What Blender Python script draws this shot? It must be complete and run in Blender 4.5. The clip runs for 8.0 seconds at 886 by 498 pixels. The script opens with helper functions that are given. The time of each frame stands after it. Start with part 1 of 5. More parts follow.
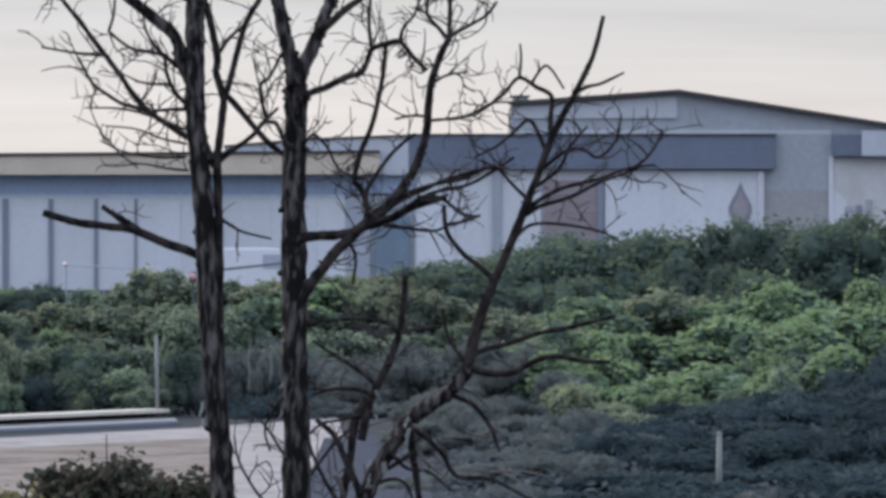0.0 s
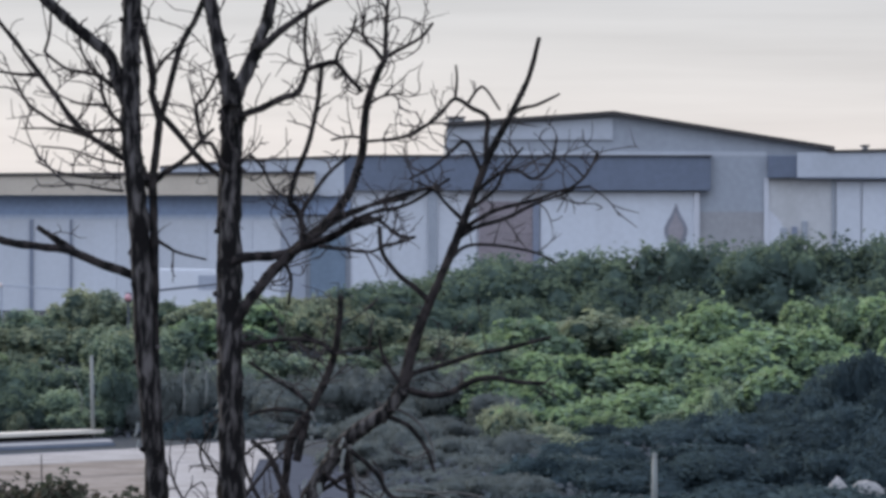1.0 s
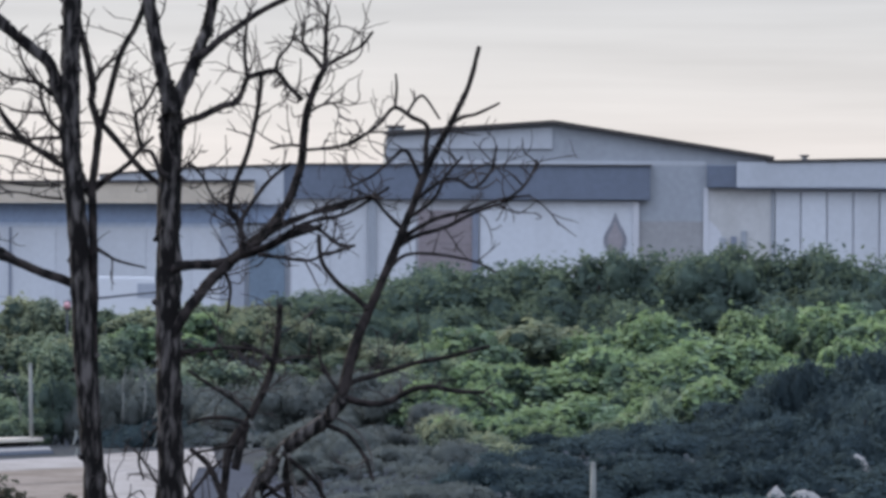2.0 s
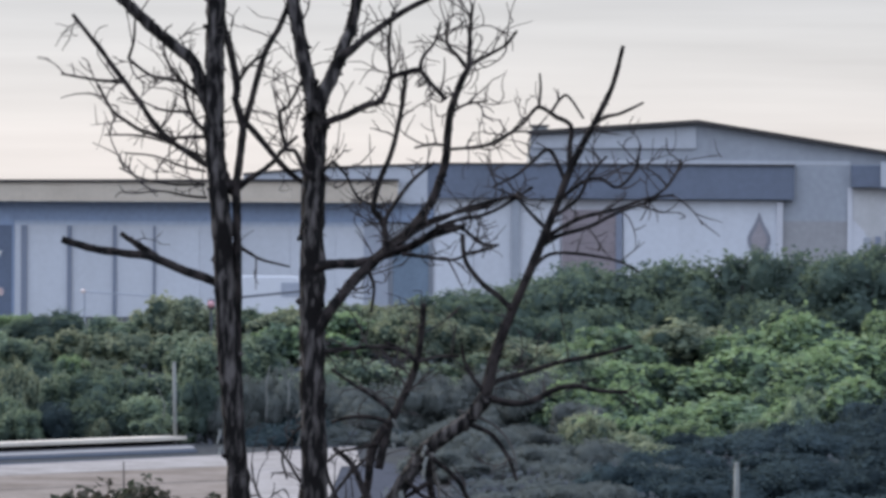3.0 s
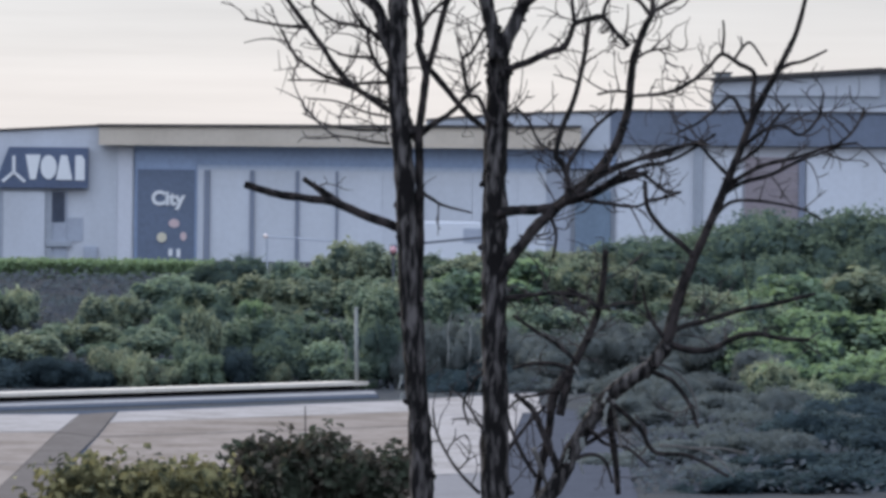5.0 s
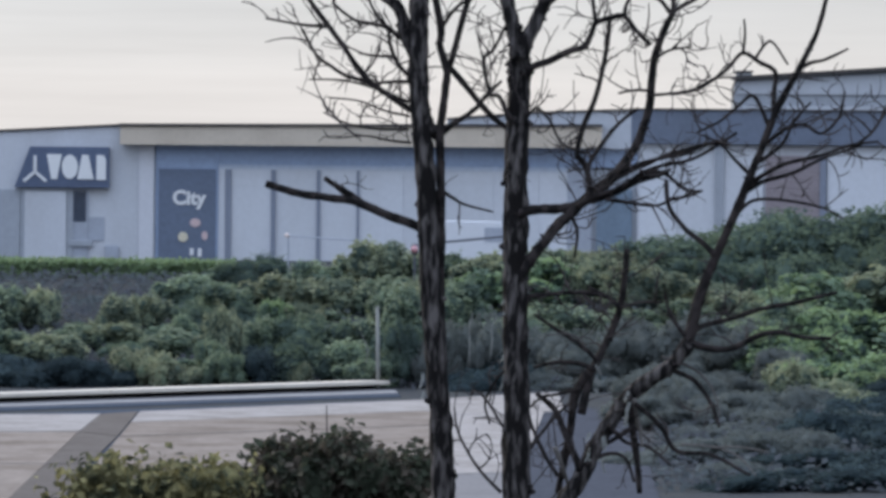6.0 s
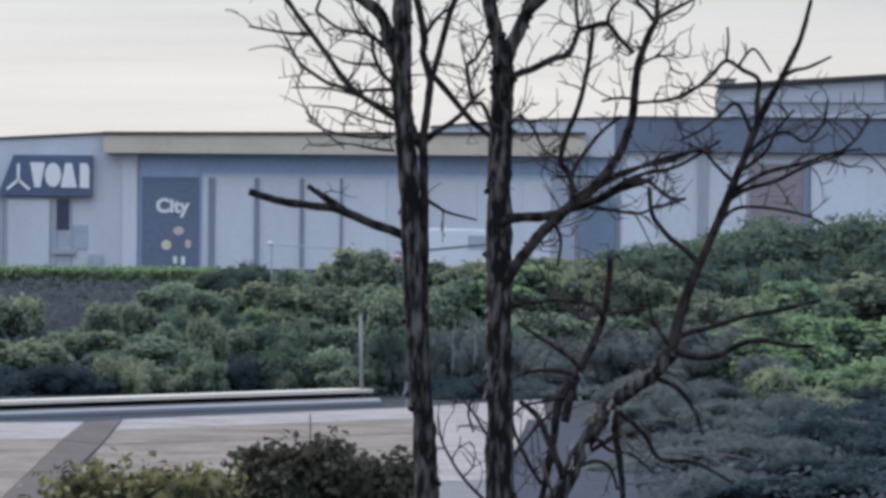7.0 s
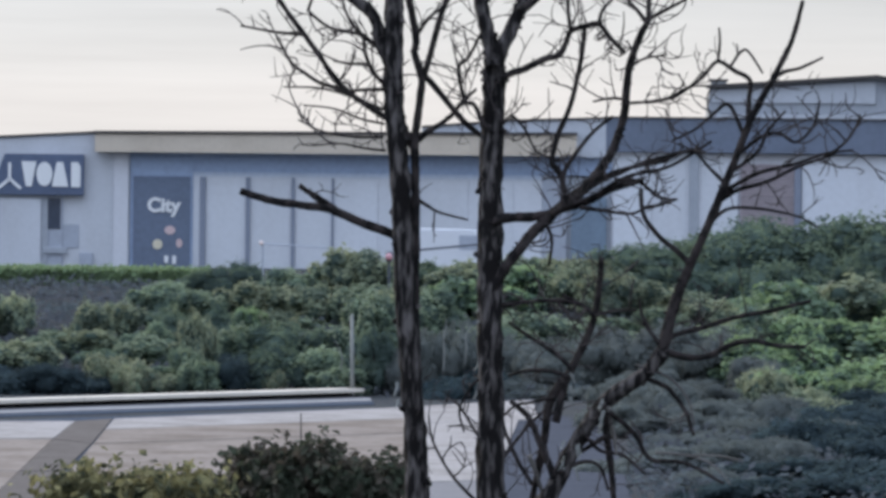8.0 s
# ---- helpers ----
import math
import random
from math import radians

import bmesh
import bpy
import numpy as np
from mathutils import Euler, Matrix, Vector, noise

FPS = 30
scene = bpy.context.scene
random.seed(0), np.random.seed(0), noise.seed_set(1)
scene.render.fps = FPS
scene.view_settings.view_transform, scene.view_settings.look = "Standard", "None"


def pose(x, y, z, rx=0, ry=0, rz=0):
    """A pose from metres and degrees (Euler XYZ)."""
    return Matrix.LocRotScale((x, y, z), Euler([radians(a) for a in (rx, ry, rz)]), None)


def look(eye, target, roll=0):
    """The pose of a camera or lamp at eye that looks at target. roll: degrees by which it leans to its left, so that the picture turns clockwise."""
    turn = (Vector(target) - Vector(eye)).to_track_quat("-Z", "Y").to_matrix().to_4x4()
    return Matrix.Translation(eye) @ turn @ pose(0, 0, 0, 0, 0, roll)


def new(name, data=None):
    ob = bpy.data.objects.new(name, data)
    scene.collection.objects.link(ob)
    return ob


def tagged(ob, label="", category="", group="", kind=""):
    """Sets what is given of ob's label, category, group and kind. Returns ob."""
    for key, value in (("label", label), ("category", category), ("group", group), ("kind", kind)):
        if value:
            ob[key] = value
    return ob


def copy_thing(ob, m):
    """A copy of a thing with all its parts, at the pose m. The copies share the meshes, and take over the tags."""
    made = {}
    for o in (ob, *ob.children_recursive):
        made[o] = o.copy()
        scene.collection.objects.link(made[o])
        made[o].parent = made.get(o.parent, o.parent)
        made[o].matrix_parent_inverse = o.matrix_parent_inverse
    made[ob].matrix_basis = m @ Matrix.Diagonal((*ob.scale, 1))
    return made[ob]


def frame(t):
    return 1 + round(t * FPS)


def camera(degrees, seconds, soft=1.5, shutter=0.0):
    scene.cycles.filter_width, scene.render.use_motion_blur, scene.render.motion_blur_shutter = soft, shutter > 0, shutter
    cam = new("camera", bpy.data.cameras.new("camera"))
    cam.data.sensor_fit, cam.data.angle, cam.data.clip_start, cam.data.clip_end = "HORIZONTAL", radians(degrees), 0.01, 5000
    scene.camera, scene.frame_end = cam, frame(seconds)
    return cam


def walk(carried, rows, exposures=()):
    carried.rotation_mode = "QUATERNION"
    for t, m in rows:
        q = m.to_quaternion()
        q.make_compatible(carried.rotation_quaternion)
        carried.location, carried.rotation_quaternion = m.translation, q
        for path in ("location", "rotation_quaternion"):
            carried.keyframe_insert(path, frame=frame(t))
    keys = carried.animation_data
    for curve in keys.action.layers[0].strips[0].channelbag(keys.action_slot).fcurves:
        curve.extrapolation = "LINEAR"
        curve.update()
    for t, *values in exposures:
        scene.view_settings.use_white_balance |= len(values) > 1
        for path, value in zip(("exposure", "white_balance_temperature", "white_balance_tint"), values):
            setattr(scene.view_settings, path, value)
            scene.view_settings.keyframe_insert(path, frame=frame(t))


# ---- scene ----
cam = camera(8.0, 8.0, soft=3.5)
EYE = 7.5
# seconds, yaw, pitch, roll in degrees: a long lens, turned by hand on one spot
ROWS = [
    (0.0, -0.0041, -0.5727, -0.0038),
    (0.2, -0.0368, -0.5457, -0.0359),
    (0.3, -0.0427, -0.5043, -0.0405),
    (0.5, -0.1131, -0.4372, -0.0647),
    (0.7, -0.3507, -0.404, -0.0766),
    (0.8, -0.4322, -0.3879, -0.0816),
    (1.0, -0.586, -0.3815, -0.0886),
    (1.2, -0.7249, -0.3702, -0.0958),
    (1.5, -0.9262, -0.3478, -0.1301),
    (1.8, -1.0884, -0.3199, -0.2025),
    (2.1, -1.1338, -0.291, -0.2673),
    (2.3, -1.0607, -0.2737, -0.2837),
    (2.5, -0.9038, -0.2577, -0.2805),
    (2.7, -0.6834, -0.2651, -0.3036),
    (2.8, -0.4439, -0.2656, -0.3197),
    (3.0, 0.166, -0.3117, -0.3418),
    (3.2, 0.5159, -0.4844, -0.3921),
    (3.3, 0.695, -0.5519, -0.4182),
    (3.5, 1.0042, -0.6546, -0.4615),
    (3.7, 1.18, -0.6999, -0.4701),
    (4.0, 1.4407, -0.7707, -0.4779),
    (4.2, 1.6017, -0.7861, -0.536),
    (4.5, 1.7401, -0.7955, -0.6202),
    (5.0, 1.8165, -0.8105, -0.6161),
    (5.2, 1.8573, -0.8155, -0.6302),
    (5.5, 1.929, -0.8242, -0.6115),
    (5.8, 1.9948, -0.8281, -0.5719),
    (6.1, 2.0019, -0.8124, -0.5365),
    (6.3, 1.9479, -0.7836, -0.5275),
    (6.5, 1.8554, -0.7416, -0.5312),
    (7.0, 1.8569, -0.747, -0.5099),
    (7.5, 1.8214, -0.7434, -0.6497),
    (8.0, 1.779, -0.7468, -0.6514),
]
walk(cam, [(t, pose(0, 0, EYE, 90 + pitch, roll, yaw)) for t, yaw, pitch, roll in ROWS],
     exposures=((0.0, 0.03, 6640, 12), (1.0, 0.08, 6640, 12), (2.5, 0.14, 6650, 12), (3.5, 0.14, 6640, 12),
                (5.2, 0.14, 6550, 11), (6.3, 0.0, 6500, 10), (6.6, 0.0, 6500, 10), (7.0, 0.07, 6500, 10), (8.0, 0.12, 6500, 10)))

# ---- light: a pale overcast sky, brighter and warmer low down behind the building ----
world = bpy.data.worlds.new("sky")
scene.world = world
world.use_nodes = True
wt = world.node_tree
wt.nodes.clear()
SUN_ELEVATION, SUN_ROTATION = radians(31), radians(-47)


def wnode(kind, **inputs):
    n = wt.nodes.new(kind)
    for key, value in inputs.items():
        n.inputs[key].default_value = value
    return n


sky = wnode("ShaderNodeTexSky")
sky.sky_type, sky.sun_disc = "NISHITA", False
sky.sun_elevation, sky.sun_rotation = SUN_ELEVATION, SUN_ROTATION
clear = wnode("ShaderNodeBackground", Strength=0.07)
wt.links.new(sky.outputs["Color"], clear.inputs["Color"])
coord = wnode("ShaderNodeTexCoord")
split = wnode("ShaderNodeSeparateXYZ")
wt.links.new(coord.outputs["Generated"], split.inputs[0])
height = wt.nodes.new("ShaderNodeValToRGB")
wt.links.new(split.outputs["Z"], height.inputs["Fac"])
ramp = height.color_ramp
ramp.elements[0].position, ramp.elements[0].color = 0.0, (0.91, 0.882, 0.87, 1)
ramp.elements[1].position, ramp.elements[1].color = 0.75, (1.52, 1.80, 2.34, 1)
for at, colour in ((0.010, (0.91, 0.88, 0.866, 1)), (0.018, (0.86, 0.855, 0.855, 1)), (0.030, (0.75, 0.77, 0.79, 1)), (0.10, (0.75, 0.86, 1.05, 1)), (0.35, (1.14, 1.35, 1.74, 1))):
    ramp.elements.new(at).color = colour
# long flat streaks of cloud
stretch = wt.nodes.new("ShaderNodeMapping")
stretch.inputs["Scale"].default_value = (9, 9, 170)
wt.links.new(coord.outputs["Generated"], stretch.inputs["Vector"])
streak = wnode("ShaderNodeTexNoise", Scale=1.6, Detail=5.0, Roughness=0.55)
wt.links.new(stretch.outputs[0], streak.inputs["Vector"])
level = wnode("ShaderNodeMapRange")
for key, value in (("From Min", 0.3), ("From Max", 0.7), ("To Min", 0.92), ("To Max", 1.04)):
    level.inputs[key].default_value = value
wt.links.new(streak.outputs["Fac"], level.inputs["Value"])
# paler towards the hidden sun
side = wnode("ShaderNodeMapRange")
for key, value in (("From Min", -0.5), ("From Max", 0.5), ("To Min", 1.06), ("To Max", 0.80)):
    side.inputs[key].default_value = value
wt.links.new(split.outputs["X"], side.inputs["Value"])
both = wnode("ShaderNodeMath")
both.operation = "MULTIPLY"
wt.links.new(level.outputs[0], both.inputs[0])
wt.links.new(side.outputs[0], both.inputs[1])
times = wt.nodes.new("ShaderNodeVectorMath")
times.operation = "SCALE"
wt.links.new(height.outputs["Color"], times.inputs[0])
wt.links.new(both.outputs[0], times.inputs["Scale"])
cloud = wnode("ShaderNodeBackground", Strength=0.95)
wt.links.new(times.outputs[0], cloud.inputs["Color"])
out = wnode("ShaderNodeOutputWorld")
thin = wnode("ShaderNodeMixShader", Fac=0.97)
wt.links.new(clear.outputs[0], thin.inputs[1])
wt.links.new(cloud.outputs[0], thin.inputs[2])
wt.links.new(thin.outputs[0], out.inputs[0])

sun = new("sun", bpy.data.lights.new("sun", "SUN"))
sun.data.energy, sun.data.angle, sun.data.color = 2.4, radians(8), (1.0, 0.88, 0.66)
sun.matrix_world = look((-75, 295, 62), (0, 225, 0))


# ---- materials ----
def material(name, base, vary=0.15, grain=1.0, stain=0.0, rough=0.8, metal=0.0, bump=0.0, island=0.0, second=None, pieces=0.0, streaks=0.0, emit=None, thin=0.0, patch=(0.42, 0.6)):
    """A painted, mineral or leafy surface: two scales of noise, stains, and variation by island or piece."""
    m = bpy.data.materials.new(name)
    m.use_nodes = True
    t = m.node_tree
    b = t.nodes["Principled BSDF"]
    if rough > 0.7:
        b.inputs["Specular IOR Level"].default_value = 0.15 if rough < 1 else 0.0
    b.inputs["Roughness"].default_value, b.inputs["Metallic"].default_value = rough, metal
    place = t.nodes.new("ShaderNodeNewGeometry")
    fine = t.nodes.new("ShaderNodeTexNoise")
    fine.inputs["Scale"].default_value, fine.inputs["Detail"].default_value = 6.0 / grain, 6.0
    t.links.new(place.outputs["Position"], fine.inputs["Vector"])
    wide = t.nodes.new("ShaderNodeTexNoise")
    wide.inputs["Scale"].default_value, wide.inputs["Detail"].default_value = 0.7 / grain, 4.0
    shape = t.nodes.new("ShaderNodeMapping")
    shape.inputs["Scale"].default_value = (1, 1, 1.0 - streaks)
    t.links.new(place.outputs["Position"], shape.inputs["Vector"])
    t.links.new(shape.outputs[0], wide.inputs["Vector"])

    def mixed(kind, factor, a, c):
        n = t.nodes.new("ShaderNodeMix")
        n.data_type, n.blend_type = "RGBA", kind
        if isinstance(factor, float):
            n.inputs["Factor"].default_value = factor
        else:
            t.links.new(factor, n.inputs["Factor"])
        for key, value in (("A", a), ("B", c)):
            slot = [s for s in n.inputs if s.name == key and s.type == "RGBA"][0]
            if isinstance(value, tuple):
                slot.default_value = value
            else:
                t.links.new(value, slot)
        return [s for s in n.outputs if s.type == "RGBA"][0]

    def ranged(value, low, high, lo=0.0, hi=1.0):
        n = t.nodes.new("ShaderNodeMapRange")
        for key, v in (("From Min", low), ("From Max", high), ("To Min", lo), ("To Max", hi)):
            n.inputs[key].default_value = v
        t.links.new(value, n.inputs["Value"])
        return n.outputs[0]

    dark = tuple(c * (1 - vary) for c in base) + (1,)
    light = tuple(min(1, c * (1 + vary)) for c in base) + (1,)
    colour = mixed("MIX", ranged(fine.outputs["Fac"], 0.3, 0.7), dark, light)
    if second:
        colour = mixed("MIX", ranged(wide.outputs["Fac"], *patch), colour, tuple(second) + (1,))
    if stain:
        colour = mixed("MULTIPLY", ranged(wide.outputs["Fac"], 0.45, 0.75, 0.0, stain), colour, (0.45, 0.42, 0.38, 1))
    if island:
        shade = ranged(place.outputs["Random Per Island"], 0, 1, 1 - island, 1 + island)
        n = t.nodes.new("ShaderNodeVectorMath")
        n.operation = "SCALE"
        t.links.new(colour, n.inputs[0])
        t.links.new(shade, n.inputs["Scale"])
        colour = n.outputs[0]
    if pieces:
        info = t.nodes.new("ShaderNodeObjectInfo")
        shade = ranged(info.outputs["Random"], 0, 1, 1 - pieces, 1 + pieces)
        n = t.nodes.new("ShaderNodeVectorMath")
        n.operation = "SCALE"
        t.links.new(colour, n.inputs[0])
        t.links.new(shade, n.inputs["Scale"])
        colour = n.outputs[0]
    t.links.new(colour, b.inputs["Base Color"])
    if bump:
        n = t.nodes.new("ShaderNodeBump")
        n.inputs["Strength"].default_value, n.inputs["Distance"].default_value = 0.6, bump
        t.links.new(fine.outputs["Fac"], n.inputs["Height"])
        t.links.new(n.outputs[0], b.inputs["Normal"])
    if thin:
        glow = t.nodes.new("ShaderNodeBsdfTranslucent")
        t.links.new(colour, glow.inputs["Color"])
        blend = t.nodes.new("ShaderNodeMixShader")
        blend.inputs["Fac"].default_value = thin
        t.links.new(b.outputs[0], blend.inputs[1])
        t.links.new(glow.outputs[0], blend.inputs[2])
        t.links.new(blend.outputs[0], t.nodes["Material Output"].inputs["Surface"])
    if emit:
        b.inputs["Emission Color"].default_value = (*emit[0], 1)
        b.inputs["Emission Strength"].default_value = emit[1]
    return m


WHITE_WALL = material("white_render", (0.555, 0.565, 0.605), 0.04, 1.0, 0.25, 0.75, streaks=0.8)
END_WALL = material("pale_blue_render", (0.505, 0.525, 0.565), 0.04, 1.2, 0.2, 0.8, streaks=0.7)
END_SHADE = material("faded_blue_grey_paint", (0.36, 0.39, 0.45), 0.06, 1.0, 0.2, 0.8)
PARAPET = material("pale_grey_parapet", (0.44, 0.465, 0.51), 0.04, 1.4, 0.2, 0.7, streaks=0.6)
SIDE_GREY = material("warm_pale_grey_render", (0.50, 0.50, 0.505), 0.06, 1.2, 0.25, 0.8, streaks=0.5)
PANEL_BLUE = material("mid_blue_panel_paint", (0.115, 0.146, 0.210), 0.10, 1.2, 0.2, 0.6)
TEAL_DOOR = material("blue_grey_door_paint", (0.15, 0.205, 0.27), 0.10, 1.2, 0.2, 0.6)
EMBLEM = material("grey_emblem_paint", (0.24, 0.245, 0.28), 0.08, 0.8, 0.2, 0.8)
EMBLEM_CORE = material("faded_rosy_emblem_paint", (0.32, 0.295, 0.315), 0.08, 0.8, 0.2, 0.8)
PALE_PANEL = material("pale_metal_panel", (0.545, 0.568, 0.612), 0.04, 1.4, 0.18, 0.5, streaks=0.85, pieces=0.05)
GREY_WALL = material("grey_blue_render", (0.33, 0.355, 0.395), 0.06, 1.5, 0.2, 0.8, streaks=0.7)
BROWN_GREY = material("brown_grey_render", (0.315, 0.315, 0.325), 0.08, 1.5, 0.2, 0.8)
BEIGE = material("beige_fascia_panel", (0.535, 0.462, 0.375), 0.05, 1.2, 0.3, 0.6, pieces=0.04)
NAVY = material("dark_blue_paint", (0.080, 0.108, 0.178), 0.10, 1.2, 0.2, 0.55)
SLATE = material("slate_blue_fascia", (0.125, 0.152, 0.208), 0.08, 1.5, 0.25, 0.55, pieces=0.05)
BAND_BLUE = material("blue_band_paint", (0.262, 0.335, 0.470), 0.08, 1.3, 0.2, 0.55)
# two in-between blues for the soft shadow edge below the band
BAND_PALE = material("blue_shadow_fade", (0.36, 0.42, 0.525), 0.08, 1.3, 0.2, 0.6)
BAND_PALER = material("pale_shadow_fade", (0.46, 0.505, 0.575), 0.08, 1.3, 0.2, 0.6)
ROOF_EDGE = material("dark_roof_flashing", (0.05, 0.045, 0.045), 0.2, 0.6, 0.0, 0.5, metal=0.3)
ROOF_SHEET = material("grey_roof_sheet", (0.25, 0.26, 0.27), 0.1, 1.0, 0.3, 0.5, metal=0.3)
MULLION = material("dark_mullion", (0.19, 0.215, 0.275), 0.1, 0.6, 0.0, 0.5)
GLASS_DARK = material("dark_shop_glass", (0.04, 0.055, 0.085), 0.15, 1.0, 0.0, 0.12)
RUST = material("brownish_red_cladding", (0.27, 0.235, 0.25), 0.10, 0.8, 0.2, 0.8, pieces=0.06)
LETTER = material("white_sign_paint", (0.68, 0.69, 0.70), 0.03, 0.5, 0.0, 0.5)
PINK_DOT = material("faded_pink_sign_paint", (0.55, 0.42, 0.42), 0.05, 0.5, 0.0, 0.5)
YELLOW_DOT = material("faded_cream_sign_paint", (0.60, 0.55, 0.42), 0.05, 0.5, 0.0, 0.5)
CONCRETE = material("pale_concrete_slab", (0.222, 0.192, 0.172), 0.16, 1.6, 0.75, 1.0, bump=0.01, pieces=0.05)
CONCRETE_PALE = material("washed_pale_concrete", (0.29, 0.272, 0.265), 0.14, 1.2, 0.6, 1.0, bump=0.01)
BAND_STONE = material("grey_stone_band", (0.132, 0.118, 0.110), 0.12, 1.0, 0.3, 1.0, pieces=0.06)
KERB = material("grey_concrete_kerb", (0.18, 0.175, 0.18), 0.1, 1.0, 0.3, 1.0, pieces=0.06)
KERB_PALE = material("pale_kerb_concrete", (0.235, 0.235, 0.245), 0.1, 1.0, 0.3, 1.0)
COPING = material("whitewashed_coping", (0.56, 0.51, 0.44), 0.05, 1.0, 0.2, 0.7, pieces=0.03)
SHADOW_GAP = material("shadow_black_plinth", (0.012, 0.012, 0.014), 0.2, 1.0, 0.0, 0.9)
GUTTER = material("dark_gutter_asphalt", (0.060, 0.072, 0.095), 0.15, 1.0, 0.2, 1.0)
ASPHALT = material("blue_grey_asphalt", (0.065, 0.070, 0.085), 0.15, 1.0, 0.25, 1.0, bump=0.01)
SOIL = material("dark_scrubby_soil", (0.055, 0.058, 0.064), 0.3, 1.0, 0.0, 1.0, bump=0.05, second=(0.064, 0.066, 0.066))
BARK = material("dark_weathered_bark", (0.010, 0.0088, 0.0088), 0.6, 0.06, 0.0, 0.95, bump=0.05, second=(0.135, 0.122, 0.118), streaks=0.74, patch=(0.46, 0.68))
LIMB_BARK = material("black_wet_bark", (0.010, 0.009, 0.009), 0.6, 0.09, 0.0, 0.95, bump=0.04, second=(0.040, 0.033, 0.032), streaks=0.4)
TWIG = material("grey_brown_twig_bark", (0.055, 0.047, 0.046), 0.3, 0.2, 0.0, 0.95)
PALE_STICK = material("pale_split_wood", (0.135, 0.127, 0.120), 0.25, 0.2, 0.2, 0.95)
DRY_STICK = material("grey_dry_wood", (0.085, 0.080, 0.078), 0.25, 0.2, 0.2, 0.95)
POST = material("pale_weathered_post", (0.21, 0.22, 0.21), 0.1, 0.5, 0.3, 0.8)
STONE = material("pale_stone_block", (0.300, 0.288, 0.282), 0.12, 0.6, 0.3, 0.85, bump=0.01)
LEAF_BRIGHT = material("bright_green_leaf", (0.150, 0.224, 0.134), 0.15, 1.0, 0.0, 0.7, island=0.2, pieces=0.2, second=(0.092, 0.146, 0.102), thin=0.4)
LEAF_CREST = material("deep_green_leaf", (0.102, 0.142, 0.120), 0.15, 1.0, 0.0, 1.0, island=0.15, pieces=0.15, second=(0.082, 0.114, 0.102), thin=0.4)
# the paler leaf of each kind puts light on crown tops into the colour
LIT_CREST = material("lit_deep_green_leaf", (0.135, 0.175, 0.120), 0.15, 1.0, 0.0, 1.0, island=0.15, pieces=0.15, thin=0.45)
LEAF_MID = material("mid_green_leaf", (0.178, 0.232, 0.160), 0.15, 1.0, 0.0, 1.0, island=0.2, pieces=0.2, second=(0.136, 0.182, 0.142), thin=0.4)
LEAF_OLIVE = material("olive_green_leaf", (0.222, 0.258, 0.176), 0.15, 1.0, 0.0, 1.0, island=0.2, pieces=0.2, second=(0.156, 0.192, 0.148), thin=0.4)
LEAF_PALE = material("pale_grey_green_leaf", (0.185, 0.205, 0.135), 0.15, 1.0, 0.0, 0.7, island=0.2, pieces=0.15, second=(0.115, 0.135, 0.095), thin=0.4)
LIT_BRIGHT = material("lit_yellow_green_leaf", (0.212, 0.298, 0.150), 0.15, 1.0, 0.0, 0.7, island=0.2, pieces=0.2, thin=0.45)
LIT_MID = material("lit_green_leaf", (0.205, 0.258, 0.165), 0.15, 1.0, 0.0, 0.7, island=0.2, pieces=0.2, thin=0.45)
LIT_OLIVE = material("lit_olive_leaf", (0.250, 0.276, 0.175), 0.15, 1.0, 0.0, 0.7, island=0.2, pieces=0.2, thin=0.45)
# both tones of this kind hold the deep shade under the overhanging bushes
LIT_DARK = material("lit_blue_green_leaf", (0.066, 0.092, 0.097), 0.15, 1.0, 0.0, 1.0, island=0.2, pieces=0.2, thin=0.4)
LEAF_SHADE = material("shade_blue_green_leaf", (0.046, 0.067, 0.076), 0.15, 1.0, 0.0, 1.0, island=0.2, pieces=0.2, second=(0.053, 0.075, 0.084), thin=0.4)
SCRUB = material("grey_dry_scrub", (0.138, 0.156, 0.150), 0.12, 1.0, 0.0, 1.0, island=0.1, pieces=0.12, second=(0.118, 0.132, 0.130), thin=0.4)
LEAF_BROWN = material("dark_bronze_leaf", (0.046, 0.056, 0.038), 0.15, 0.3, 0.0, 0.8, island=0.4, pieces=0.0, second=(0.088, 0.075, 0.060), thin=0.4)
LEAF_YELLOW = material("yellow_green_leaf", (0.235, 0.215, 0.105), 0.15, 0.3, 0.0, 0.8, island=0.45, pieces=0.0, second=(0.050, 0.058, 0.036), thin=0.4)
CAR_WHITE = material("white_car_paint", (0.62, 0.64, 0.68), 0.02, 1.0, 0.0, 0.25)
TYRE = material("black_tyre_rubber", (0.02, 0.02, 0.02), 0.1, 0.3, 0.0, 0.9)
STEEL = material("dark_steel_rail", (0.10, 0.11, 0.13), 0.1, 0.3, 0.0, 0.5, metal=0.4)
LAMP_PINK = material("pink_signal_lens", (0.42, 0.24, 0.27), 0.05, 0.5, 0.0, 0.2, emit=((1.0, 0.35, 0.42), 0.06))
LAMP_ORANGE = material("pale_orange_signal_lens", (0.60, 0.52, 0.50), 0.05, 0.5, 0.0, 0.2, emit=((1.0, 0.80, 0.75), 0.06))


# ---- builders ----
def part(name, bm, mat, parent=None, label=""):
    """Links a bmesh as one mesh object, under a thing or a part."""
    data = bpy.data.meshes.new(name)
    bm.to_mesh(data)
    bm.free()
    data.materials.append(mat)
    ob = new(name, data)
    ob.parent = parent
    return tagged(ob, label)


